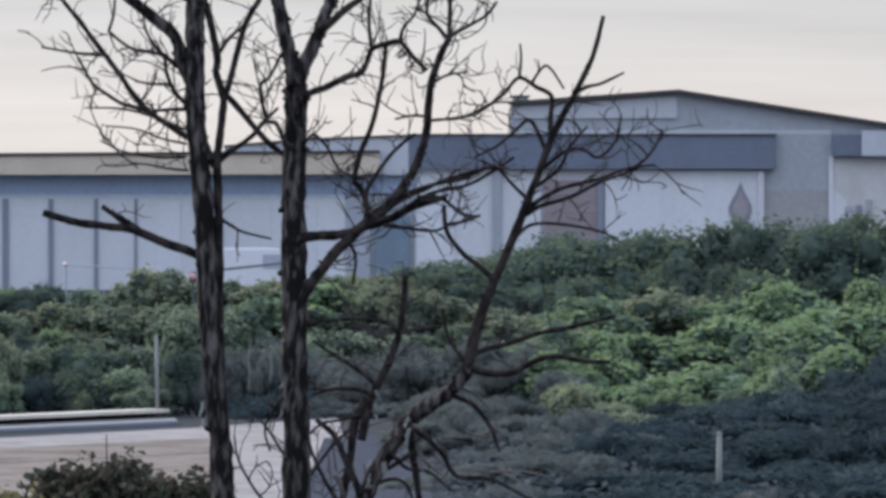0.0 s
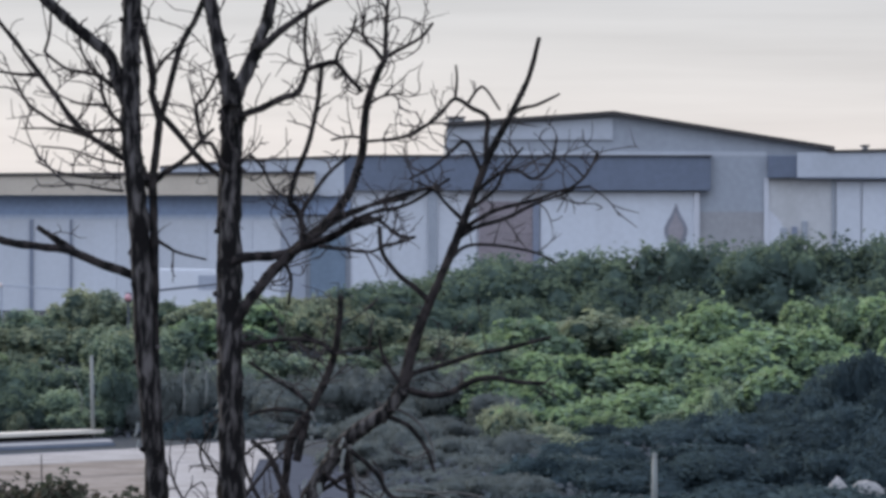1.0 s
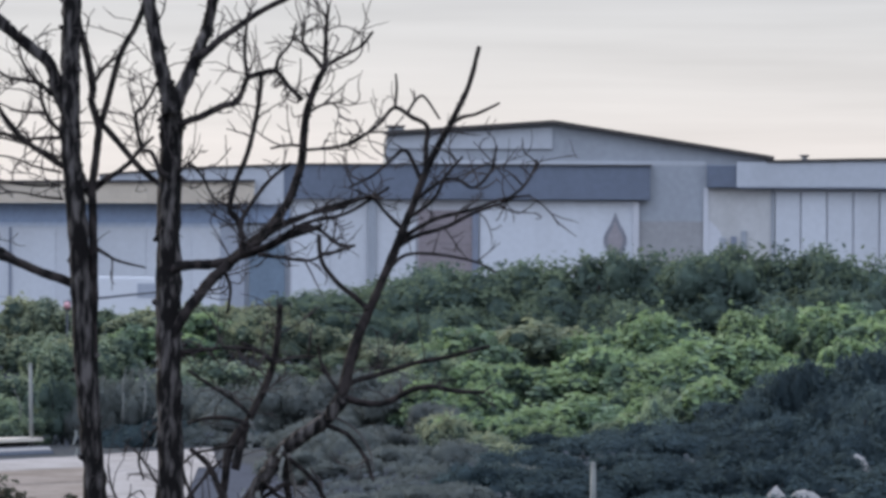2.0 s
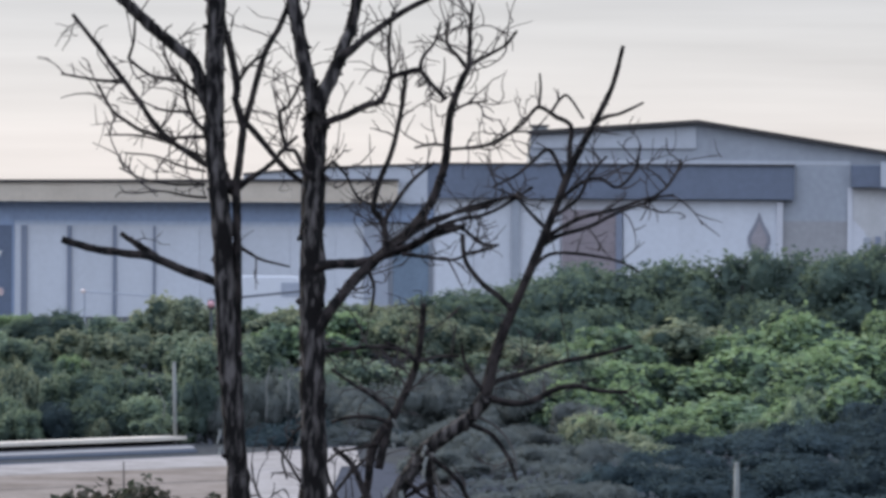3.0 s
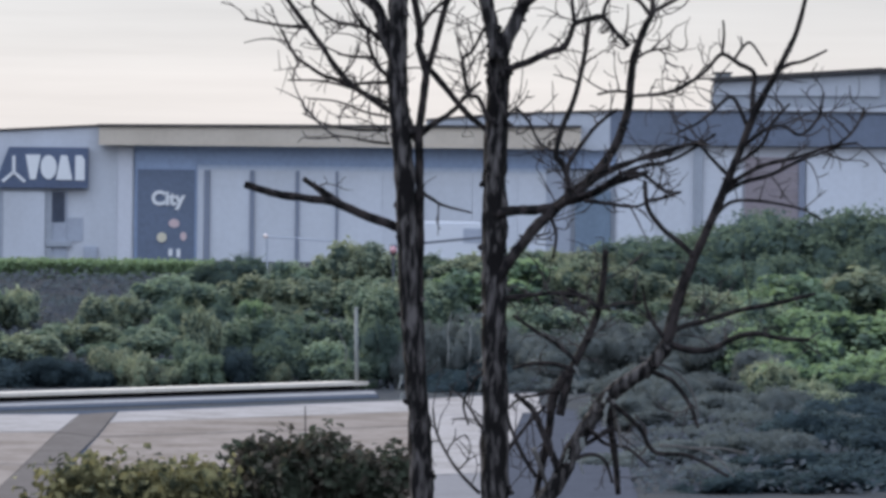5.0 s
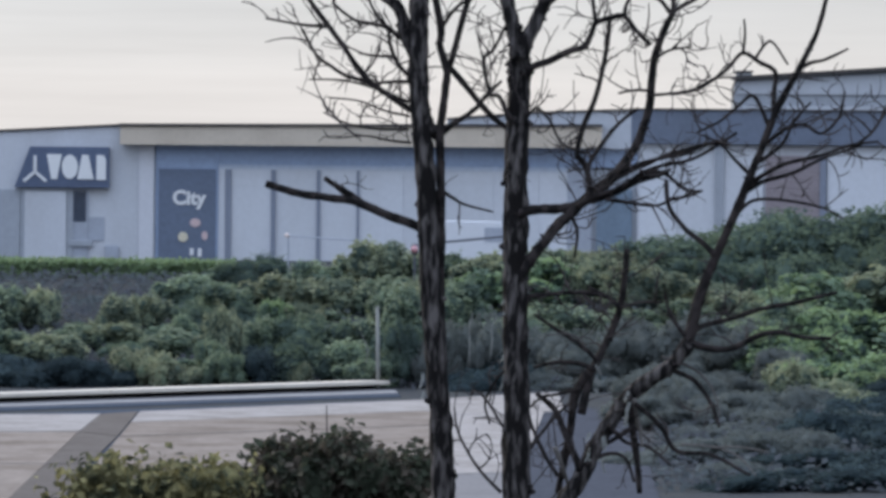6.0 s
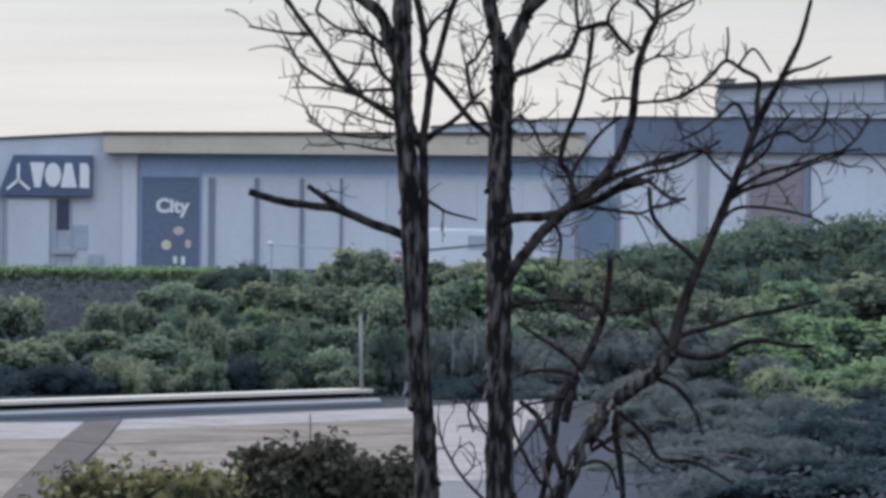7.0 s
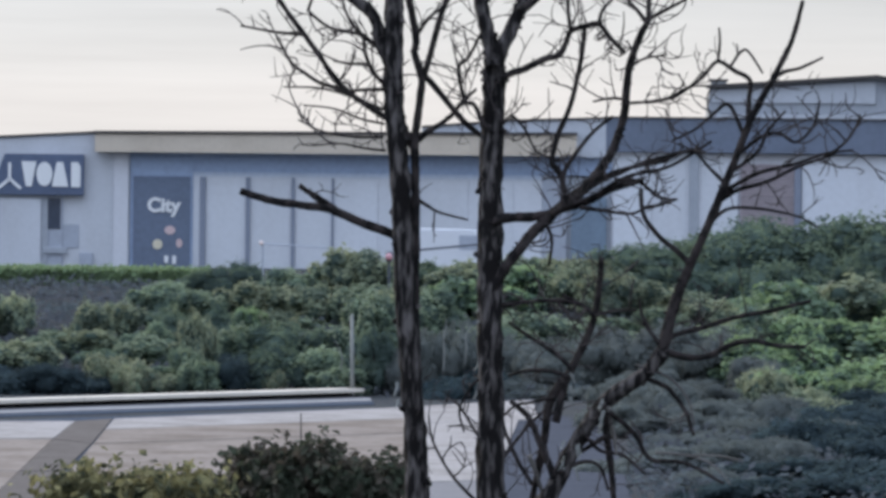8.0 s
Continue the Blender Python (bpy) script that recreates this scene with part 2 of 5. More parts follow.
def raw(name, verts, faces, mat, parent=None, label="", smooth=False):
    data = bpy.data.meshes.new(name)
    data.from_pydata(verts, [], faces)
    data.materials.append(mat)
    if smooth:
        data.shade_smooth()
    ob = new(name, data)
    ob.parent = parent
    return tagged(ob, label)


def thing(name, label, category, group="", kind="", at=(0, 0, 0)):
    e = tagged(new(name), label, category, group, kind)
    e.location = at
    e.empty_display_size = 0.3
    return e


def box(x0, x1, y0, y1, z0, z1, bevel=0.02, bm=None):
    bm = bm or bmesh.new()
    made = bmesh.ops.create_cube(bm, size=1.0)["verts"]
    bmesh.ops.scale(bm, vec=(x1 - x0, y1 - y0, z1 - z0), verts=made)
    bmesh.ops.translate(bm, vec=((x0 + x1) / 2, (y0 + y1) / 2, (z0 + z1) / 2), verts=made)
    if bevel:
        edges = list({e for v in made for e in v.link_edges})
        bmesh.ops.bevel(bm, geom=edges, offset=bevel, segments=1, affect="EDGES")
    return bm


def prism(outline, y0, y1, bm=None):
    """A plate with the given outline in x and z, between two depths."""
    bm = bm or bmesh.new()
    front = [bm.verts.new((x, y0, z)) for x, z in outline]
    back = [bm.verts.new((x, y1, z)) for x, z in outline]
    bm.faces.new(front)
    bm.faces.new(back[::-1])
    n = len(outline)
    for i in range(n):
        bm.faces.new((front[i], back[i], back[(i + 1) % n], front[(i + 1) % n]))
    bmesh.ops.recalc_face_normals(bm, faces=bm.faces[:])
    return bm


def slab(corners, z0, z1):
    """A flat stone with the given corners in x and y."""
    bm = bmesh.new()
    low = [bm.verts.new((x, y, z0)) for x, y in corners]
    top = [bm.verts.new((x, y, z1)) for x, y in corners]
    bm.faces.new(top)
    bm.faces.new(low[::-1])
    n = len(corners)
    for i in range(n):
        bm.faces.new((low[i], low[(i + 1) % n], top[(i + 1) % n], top[i]))
    bmesh.ops.recalc_face_normals(bm, faces=bm.faces[:])
    return bm


def along(a, b, width, z0, z1, inset=0.0):
    """A long block on the ground from a to b, with its width behind the line."""
    a, b = Vector(a), Vector(b)
    d = (b - a).normalized()
    n = Vector((-d.y, d.x))
    return slab([tuple(a + n * inset), tuple(b + n * inset), tuple(b + n * (inset + width)), tuple(a + n * (inset + width))], z0, z1)


def smooth_line(points, steps=5):
    """Catmull-Rom through (x, y, z, r)."""
    pts = [np.array(p, float) for p in points]
    pts = [2 * pts[0] - pts[1]] + pts + [2 * pts[-1] - pts[-2]]
    line = []
    for i in range(1, len(pts) - 2):
        p0, p1, p2, p3 = pts[i - 1:i + 3]
        for k in range(steps):
            s = k / steps
            line.append(0.5 * (2 * p1 + (p2 - p0) * s + (2 * p0 - 5 * p1 + 4 * p2 - p3) * s * s + (3 * p1 - p0 - 3 * p2 + p3) * s ** 3))
    line.append(pts[-2])
    return line


def tube(line, sides, verts, faces, rough=0.0):
    """A closed tube round (x, y, z, r), with uneven bark."""
    first = len(verts)
    n = len(line)
    side = None
    for i, p in enumerate(line):
        d = Vector(line[min(i + 1, n - 1)][:3]) - Vector(line[max(i - 1, 0)][:3])
        d.normalize()
        if side is None:
            side = d.orthogonal().normalized()
        side = (side - d * side.dot(d)).normalized()
        other = d.cross(side)
        for k in range(sides):
            a = 2 * math.pi * k / sides
            r = max(p[3], 0.003)
            if rough:
                c = Vector((p[0] * 5 + math.cos(a) * 2.0, p[1] + math.sin(a) * 2.0, p[2] * 5))
                r *= 1 + rough * (noise.noise(c) + 0.9 * noise.noise(c * 2.7))
            v = Vector(p[:3]) + side * (math.cos(a) * r) + other * (math.sin(a) * r)
            verts.append(tuple(v))
    for i in range(n - 1):
        for k in range(sides):
            a, b = first + i * sides + k, first + i * sides + (k + 1) % sides
            faces.append((a, b, b + sides, a + sides))
    faces.append(tuple(first + k for k in range(sides))[::-1])
    faces.append(tuple(first + (n - 1) * sides + k for k in range(sides)))


# ---- ground ----
def bank_height(x, y):
    """Level in front, a planted bank, and a terrace on which the building stands."""
    s = min(1.0, max(0.0, (y - 202.0) / 32.0))
    return 2.9 * s * s * (3 - 2 * s)


xs = [-3000, -800, -200] + [-60 + 4 * i for i in range(31)] + [200, 800, 3000]
ys = [-3000, -600, -100, 0, 60, 120, 160, 190] + [200 + 2 * i for i in range(20)] + [260, 300, 400, 900, 3000]
verts = []
for y in ys:
    for x in xs:
        bump = 0.12 * noise.noise(Vector((x * 0.3, y * 0.3, 0))) if 203 < y < 242 and abs(x) < 62 else 0.0
        verts.append((x, y, bank_height(x, y) + bump))
w = len(xs)
faces = [(j * w + i, j * w + i + 1, j * w + w + i + 1, j * w + w + i) for j in range(len(ys) - 1) for i in range(w - 1)]
tagged(raw("ground", verts, faces, SOIL, smooth=True), "dark scrubby ground rising to a planted bank", "ground", kind="structure")

# the road, and the pale paved yard with its dark stone band
road = thing("road", "blue-grey asphalt road beside the paved yard", "road", kind="structure")
part("road_surface", slab([(-3.381, 133.473), (0.071, 133.473), (-0.808, 184.809), (-3.662, 196.467)], -0.1, 0.02), ASPHALT, road)

yard = thing("pavement", "pale concrete paved yard with a grey stone band", "pavement", kind="structure")


def yard_slab(corners, mat=CONCRETE, name="paving_slab"):
    c = Vector((sum(p[0] for p in corners) / 4, sum(p[1] for p in corners) / 4))
    inner = [tuple(c + (Vector(p) - c) * 0.996) for p in corners]
    part(name, slab(inner, -0.1, 0.05), mat, yard)


part("joint_bed", slab([(-15.774, 135.626), (-3.556, 135.626), (-3.481, 201.167), (-20.897, 179.675)], -0.15, 0.015), GUTTER, yard)
# slabs to the one side of the band, then to the other
yard_slab([(-19.718, 169.532), (-15.714, 170.218), (-16.169, 182.008), (-20.942, 180.06)], CONCRETE_PALE)
yard_slab([(-17.717, 152.333), (-14.864, 152.333), (-15.697, 169.875), (-19.678, 169.191)])
yard_slab([(-15.524, 133.473), (-13.976, 133.473), (-14.851, 152.058), (-17.685, 152.058)])
yard_slab([(-14.837, 152.058), (-13.976, 133.473), (-12.786, 133.473), (-13.82, 152.058)], BAND_STONE, "band_stone")
yard_slab([(-15.682, 169.875), (-14.851, 152.333), (-13.832, 152.333), (-14.447, 167.506)], BAND_STONE, "band_stone")
yard_slab([(-16.169, 182.008), (-15.698, 170.218), (-14.461, 167.84), (-15.263, 184)], BAND_STONE, "band_stone")
yard_slab([(-14.857, 176.58), (-15.23, 184), (-6.853, 196.009), (-6.554, 187.47)], CONCRETE_PALE)
yard_slab([(-14.402, 167.506), (-14.85, 176.42), (-6.548, 187.3), (-6.189, 177.027)])
yard_slab([(-12.762, 133.473), (-14.389, 167.173), (-6.176, 176.655), (-4.667, 133.473)])
yard_slab([(-6.834, 196.467), (-6.386, 183.598), (-2.913, 187.696), (-3.333, 203.111)], CONCRETE_PALE)
yard_slab([(-6.373, 183.198), (-5.19, 149.3), (-3.385, 150.9), (-3.491, 187.278)], CONCRETE_PALE)
yard_slab([(-5.18, 149.0), (-4.643, 133.473), (-3.381, 133.473), (-3.385, 150.6)], KERB)

# the low whitewashed wall along the yard's far edge
low_wall = thing("low_wall", "low yard wall with a whitewashed coping and dark recess", "wall")
A, B = (-21.637, 186.035), (-8.732, 203.111)
part("footing", along(A, B, 0.9, 0, 0.08, 0.0), KERB, low_wall, "grey concrete footing")
# plinth nearly black: the shadow below the coping is put into its colour
part("recess", along(A, B, 0.2, 0.08, 0.23, 0.66), SHADOW_GAP, low_wall, "recessed plinth, blackened as the shadow under the coping")
va, vb = Vector(A), Vector(B)
for i in range(8):
    p, q = va.lerp(vb, i / 8 + 0.0006), va.lerp(vb, (i + 1) / 8 - 0.0006)
    part("coping_stone", along(tuple(p), tuple(q), 0.85, 0.23, 0.345, 0.02), COPING, low_wall)
gutter = tagged(part("gutter", slab([(-21.123, 181.615), (-8.208, 198.321), (-8.587, 203.111), (-21.637, 186.035)], -0.1, 0.03), GUTTER), "dark blue-grey asphalt gutter along the wall", "gutter", kind="structure")


tagged(part("kerb", slab([(-21.36, 183.65), (-8.385, 200.55), (-8.587, 203.09), (-21.637, 186.01)], -0.1, 0.055), KERB_PALE), "pale grey concrete kerb strip along the wall", "kerb", kind="structure")


# ---- the building ----
DEPTH = 280.0
BASE = 2.85
hall = thing("commercial_building", "pale blue-grey single-storey retail building with dark fascias", "building", at=(0, 0, 0))


def wall_plate(name, u0, u1, z0, z1, y, mat, thick=0.4, label="", parent=None, bevel=0.02):
    return part(name, box(u0, u1, y, y + thick, z0, z1, bevel), mat, parent or hall, label)


# left block, with the sign; its roof falls away to the side
part("wall", prism([(-33.565, BASE), (-22.526, BASE), (-22.526, 8.024), (-23.9, 8.024), (-23.9, 8.799), (-33.565, 8.249)], 279.4, 279.9), END_WALL, hall, "white rendered end wall")
part("roof_edge", prism([(-33.565, 8.249), (-23.9, 8.799), (-23.9, 8.899), (-33.565, 8.349)], 279.3, 280.4), ROOF_EDGE, hall)
part("pier", box(-23.226, -22.576, 279.3, 279.4, BASE, 7.9), WHITE_WALL, hall)
# entrance under the sign
entrance = part("door_surround", box(-28.445, -26.123, 279.25, 279.4, BASE, 6.052), GREY_WALL, hall)
part("door_leaf", box(-28.27, -26.422, 279.17, 279.25, BASE, 5.877), END_WALL, entrance)
window = part("window", box(-26.472, -25.45, 279.32, 279.42, BASE, 6.002), END_SHADE, hall)
part("pane", box(-26.35, -25.56, 279.28, 279.32, 4.55, 5.9), GLASS_DARK, window)
part("poster", box(-25.95, -24.75, 279.36, 279.39, 3.70, 4.75), END_SHADE, hall, "faded grey poster")
part("ledge", box(-26.35, -25.25, 279.2, 279.3, 3.45, 3.72), GREY_WALL, hall, "grey window ledge")
part("meter_box", box(-24.7, -24.1, 279.25, 279.36, 2.955, 3.504), END_SHADE, hall)
part("dark_corner", box(-33.565, -28.47, 279.3, 279.4, BASE, 5.952), GREY_WALL, hall)

part("fascia_backing", prism([(-23.98, 8.024), (-2.84, 8.024), (-2.84, 8.88), (-23.98, 8.72)], 278.91, 279.0), BROWN_GREY, hall)
# canopy: beige fascia in panels, blue band under it, pale glazed bays
for i in range(9):
    a, b = -24.02, -2.81
    p, q = a + (b - a) * i / 9 + 0.003, a + (b - a) * (i + 1) / 9 - 0.003
    za, zb = 8.78 + 0.15 * i / 9, 8.78 + 0.15 * (i + 1) / 9
    z0, z1 = 7.977 + 0.024 * i / 9, 7.977 + 0.024 * (i + 1) / 9
    part("fascia_panel", prism([(p, z0), (q, z1), (q, zb), (p, za)], 278.6, 278.9), BEIGE, hall)
part("roof_edge", prism([(-24.07, 8.78), (-2.76, 8.93), (-2.76, 9.054), (-24.07, 8.905)], 278.5, 280.4), ROOF_EDGE, hall)
part("canopy_soffit", box(-24.0, -2.81, 278.9, 279.9, 8.024, 8.124), WHITE_WALL, hall)
part("upper_wall", prism([(-9.62, 8.95), (-2.80, 8.95), (-2.80, 7.98), (-1.50, 7.98), (-1.50, 9.68), (-6.11, 9.505), (-9.62, 9.20)], 279.1, 279.4), PARAPET, hall, "pale blue upper parapet")
part("roof_edge", prism([(-9.62, 9.20), (-6.11, 9.505), (-1.50, 9.68), (-1.50, 9.76), (-6.11, 9.585), (-9.62, 9.28)], 279.0, 280.2), ROOF_EDGE, hall)
wall_plate("blue_band", -22.526, -1.224, 7.15, 8.024, 279.5, BAND_BLUE, 0.3, "dark blue painted band")
wall_plate("shop_wall", -22.526, -4.096, BASE, 7.15, 279.62, WHITE_WALL, 0.3, "white rendered shop wall")
bay_edges = [-19.779, -19.28, -17.282, -15.284, -13.536, -11.538, -9.54, -7.542, -5.544, -4.296]
for a, b in zip(bay_edges, bay_edges[1:]):
    part("bay_panel", box(a + 0.004, b - 0.004, 279.53, 279.62, BASE, 7.1, 0.02), PALE_PANEL, hall)
# two added strips step the band's lower edge out like soft canopy shadow
for z0, z1, mat in ((7.03, 7.15, BAND_PALE), (6.92, 7.03, BAND_PALER)):
    part("head_trim", box(-19.70, -4.30, 279.50, 279.53, z0, z1, 0), mat, hall, "added pale blue strip fading the canopy shadow over the bays")
for a, half in zip(bay_edges[1:5], (0.13, 0.10, 0.08, 0.05)):
    part("mullion", box(a - half, a + half, 279.4, 279.62, BASE, 6.92, 0.02), MULLION, hall)
# dark door panel with its lettering
part("panel_surround", box(-22.50, -19.72, 279.45, 279.62, BASE, 7.75), BAND_BLUE, hall)
panel = part("sign_panel", box(-22.36, -19.82, 279.4, 279.62, BASE, 6.93), PANEL_BLUE, hall, "dark blue entrance panel with white lettering")


def lettering(text, x, y, z, size, mat, parent, name="lettering", wide=1.0):
    curve = bpy.data.curves.new(name, "FONT")
    curve.body, curve.size, curve.extrude = text, size, 0.02
    curve.offset = 0.035
    curve.align_x, curve.align_y = "CENTER", "CENTER"
    maker = bpy.data.objects.new(name, curve)
    mesh = bpy.data.meshes.new_from_object(maker)
    bpy.data.objects.remove(maker)
    for v in mesh.vertices:
        v.co = (x + v.co.x * wide, y - v.co.z, z + v.co.y)
    mesh.materials.append(mat)
    ob = new(name, mesh)
    ob.parent = parent
    return tagged(ob, "white lettering")


lettering("City", -21.003, 279.36, 5.627, 0.85, LETTER, panel)


def disc(x, z, y, r, n=14, squash=1.0):
    return prism([(x + r * math.cos(2 * math.pi * i / n), z + squash * r * math.sin(2 * math.pi * i / n)) for i in range(n)], y, y + 0.04)


part("pink_mark", disc(-20.72, 4.55, 279.36, 0.24, squash=0.8), PINK_DOT, panel, "faded pink sign mark")
part("cream_mark", disc(-21.26, 3.92, 279.36, 0.22), YELLOW_DOT, panel, "faded cream sign mark")
part("rose_mark", disc(-20.30, 3.98, 279.36, 0.14, squash=1.4), PINK_DOT, panel, "faded rose sign mark")
part("bar_mark", box(-20.95, -20.78, 279.36, 279.4, 3.1, 3.42, 0), LETTER, panel)
part("bar_mark", box(-20.6, -20.43, 279.36, 279.4, 3.05, 3.42, 0), LETTER, panel)

# dark recess and service door between the two fronts
wall_plate("recess_wall", -4.296, -1.224, BASE, 7.1, 279.7, GREY_WALL, 0.3, "grey recessed wall")
part("service_door", box(-2.997, -1.448, 279.5, 279.7, BASE, 6.2), TEAL_DOOR, hall, "dark blue-grey service door")
part("pier", box(-4.296, -3.2, 279.55, 279.7, BASE, 7.1), END_SHADE, hall)

# middle hall with its gable
part("gable_wall", prism([(3.022, 8.249), (21.378, 8.249), (21.378, 9.848), (19.829, 10.097), (10.389, 11.596), (3.022, 11.071)], 279.6, 280.0), GREY_WALL, hall, "grey-blue gable wall")
part("roof_edge", prism([(2.897, 11.071), (10.389, 11.571), (20.129, 10.022), (20.129, 10.197), (10.389, 11.746), (2.897, 11.221)], 279.2, 281.0), ROOF_EDGE, hall)
part("sign_board", prism([(3.147, 10.47), (10.339, 10.47), (10.339, 11.44), (3.147, 10.97)], 279.5, 279.6), PARAPET, hall, "blank pale sign board")
wall_plate("light_band", 3.022, 17.132, 9.76, 9.95, 279.54, PARAPET, 0.06, "narrow pale metal band", bevel=0.01)
part("fascia_panel", box(-1.505, 14.653, 279.1, 279.5, 8.227, 9.733), SLATE, hall, "slate blue fascia panel")
part("roof_edge", box(-1.555, 14.72, 279.0, 279.6, 9.733, 9.79, 0), ROOF_EDGE, hall)
wall_plate("front_wall", -1.224, 14.185, BASE, 8.349, 279.6, WHITE_WALL, 0.4, "white rendered front wall")
front_panels = [-1.149, 0.549, 2.397, 4.345]
for a, b in zip(front_panels, front_panels[1:]):
    part("cladding_panel", box(a + 0.015, b - 0.015, 279.48, 279.6, BASE, 8.174, 0.02), PALE_PANEL, hall)
part("pier", box(2.198, 2.597, 279.3, 279.5, BASE, 8.199), GREY_WALL, hall)
for i in range(9):
    z0 = 4.2 + 0.42 * i
    part("cladding_board", box(4.445, 6.893, 279.46, 279.6, z0, min(z0 + 0.41, 7.75), 0.01), RUST, hall)
part("jamb", box(6.818, 7.118, 279.36, 279.6, BASE, 7.8), MULLION, hall)
right_panels = [7.143, 13.96]
for a, b in zip(right_panels, right_panels[1:]):
    part("cladding_panel", box(a + 0.012, b - 0.012, 279.48, 279.6, BASE, 8.174, 0.01), PALE_PANEL, hall)
part("corner_post", box(13.91, 14.185, 279.3, 279.6, BASE, 8.149), WHITE_WALL, hall)
mid_x, mid_z = 13.136, 6.50


def ogee_diamond(r):
    """A tall lozenge with drawn-out tips and rounded flanks."""
    right = [(0, 1.28), (0.10, 1.0), (0.22, 0.72), (0.40, 0.42), (0.54, 0.10), (0.54, -0.18), (0.40, -0.55), (0.24, -0.85), (0.12, -1.05), (0, -1.2)]
    return [(mid_x + r * x, mid_z + r * z) for x, z in right] + [(mid_x - r * x, mid_z + r * z) for x, z in right[-2:0:-1]]


for r, mat, y, label in ((0.93, EMBLEM, 279.42, "grey lozenge outline"), (0.62, EMBLEM_CORE, 279.39, "faded rosy lozenge emblem")):
    part("lozenge_emblem", prism(ogee_diamond(r), y, 279.48), mat, hall, label)

# recessed grey wall and the right block
wall_plate("recess_wall", 14.185, 17.257, 7.3, 9.76, 279.55, GREY_WALL, 0.3, "grey-blue recessed wall", bevel=0)
wall_plate("recess_plinth", 14.185, 17.257, BASE, 7.3, 279.55, BROWN_GREY, 0.3, "brownish grey lower wall", bevel=0)
part("fascia_return", box(17.182, 18.46, 279.1, 279.5, 8.799, 9.78), SLATE, hall, "slate blue fascia return")
wall_plate("side_wall", 17.032, 20.179, BASE, 8.799, 279.5, SIDE_GREY, 0.3, "pale warm grey side wall")
part("white_frame", box(17.03, 17.25, 279.42, 279.5, BASE, 8.799, 0.01), WHITE_WALL, hall)
part("white_frame", prism([(17.25, BASE), (18.3, BASE), (18.0, 6.3), (17.75, 6.9), (17.25, 7.4)], 279.46, 279.5), WHITE_WALL, hall)
part("dark_frame", box(20.02, 20.15, 279.40, 279.5, BASE, 8.72, 0.01), GREY_WALL, hall)
part("fascia_panel", prism([(18.46, 8.835), (29.44, 8.835), (29.44, 10.08), (23.9, 10.0), (20.2, 9.93), (18.46, 9.93)], 279.0, 279.3), PARAPET, hall, "pale blue fascia panel")
part("roof_edge", prism([(19.81, 9.93), (20.2, 9.93), (23.9, 10.0), (29.44, 10.08), (29.44, 10.2), (23.93, 10.12), (19.81, 10.02)], 278.9, 280.4), ROOF_EDGE, hall)
part("canopy_soffit", box(18.46, 29.44, 279.0, 279.6, 8.76, 8.83), MULLION, hall)
wall_plate("front_wall", 20.079, 29.369, BASE, 8.824, 279.6, WHITE_WALL, 0.4)
for i in range(8):
    a = 20.18 + 1.16 * i
    part("cladding_panel", box(a + 0.03, a + 1.13, 279.46, 279.6, BASE, 8.66, 0.03), PALE_PANEL, hall)
part("dark_box", box(17.75, 18.05, 279.4, 279.46, 6.05, 6.6), GREY_WALL, hall)
part("dark_box", box(18.25, 18.5, 279.4, 279.5, 6.0, 6.65), MULLION, hall)
part("dark_box", box(18.7, 18.95, 279.4, 279.5, 6.05, 6.9), GREY_WALL, hall)
# flat roofs and rear
part("roof", prism([(-33.565, 7.95), (-1.224, 7.95), (-1.224, 8.499), (-33.565, 8.049)], 280.4, 300.0), ROOF_SHEET, hall)
part("roof", prism([(-1.224, 8.249), (29.369, 8.249), (29.369, 9.748), (20.129, 9.748), (10.389, 11.371), (3.147, 10.871), (3.022, 9.248), (-1.224, 9.248)], 280.5, 300.0), ROOF_SHEET, hall)
part("rear_wall", box(-33.565, 29.369, 299.5, 300.0, BASE, 7.95), GREY_WALL, hall)
part("end_wall", box(-33.565, -33.565 + 0.4, 280.0, 299.5, BASE, 7.95), GREY_WALL, hall)
part("end_wall", box(29.369 - 0.4, 29.369, 280.0, 299.5, BASE, 7.95), GREY_WALL, hall)

def roof_vent(x0, x1, y, z0, z1):
    e = thing("roof_vent", "small dark metal vent on the flat roof", "vent", "roof vents")
    part("housing", box(x0, x1, y, y + 0.8, z0 - 1.2, z1 - 0.08, 0.03), ROOF_SHEET, e)
    part("cap", box(x0 - 0.08, x1 + 0.08, y - 0.08, y + 0.88, z1 - 0.08, z1, 0.02), ROOF_EDGE, e)


roof_vent(3.108, 3.81, 281.2, 11.084, 11.51)
roof_vent(21.529, 21.755, 281.2, 10.056, 10.282)

# the shop sign: a slanted dark board with plain white shapes
sign = thing("shop_sign", "dark blue slanted shop sign with plain white shapes", "sign")
part("board", prism([(-28.72, 6.052), (-24.524, 6.052), (-24.524, 7.85), (-28.021, 7.85)], 279.0, 279.35), NAVY, sign)


def stroke(x0, z0, x1, z1, w, y=278.94):
    a, b = Vector((x0, z0)), Vector((x1, z1))
    d = (b - a).normalized()
    n = Vector((-d.y, d.x)) * w / 2
    return prism([tuple(a + n), tuple(a - n), tuple(b - n), tuple(b + n)], y, 279.02)


cx, cz = -27.80, 6.74
for a, b in ((0, 0.72), (-0.50, -0.42), (0.50, -0.42)):
    part("emblem_arm", stroke(cx, cz, cx + a, cz + b, 0.13), LETTER, sign)
# a wedge, an oval, a wedge turned over and a block
part("white_wedge", prism([(-27.28, 7.52), (-26.62, 7.52), (-26.82, 6.42), (-27.08, 6.42)], 278.94, 279.02), LETTER, sign)
part("white_oval", disc(-26.26, 6.97, 278.94, 0.36, squash=1.5), LETTER, sign)
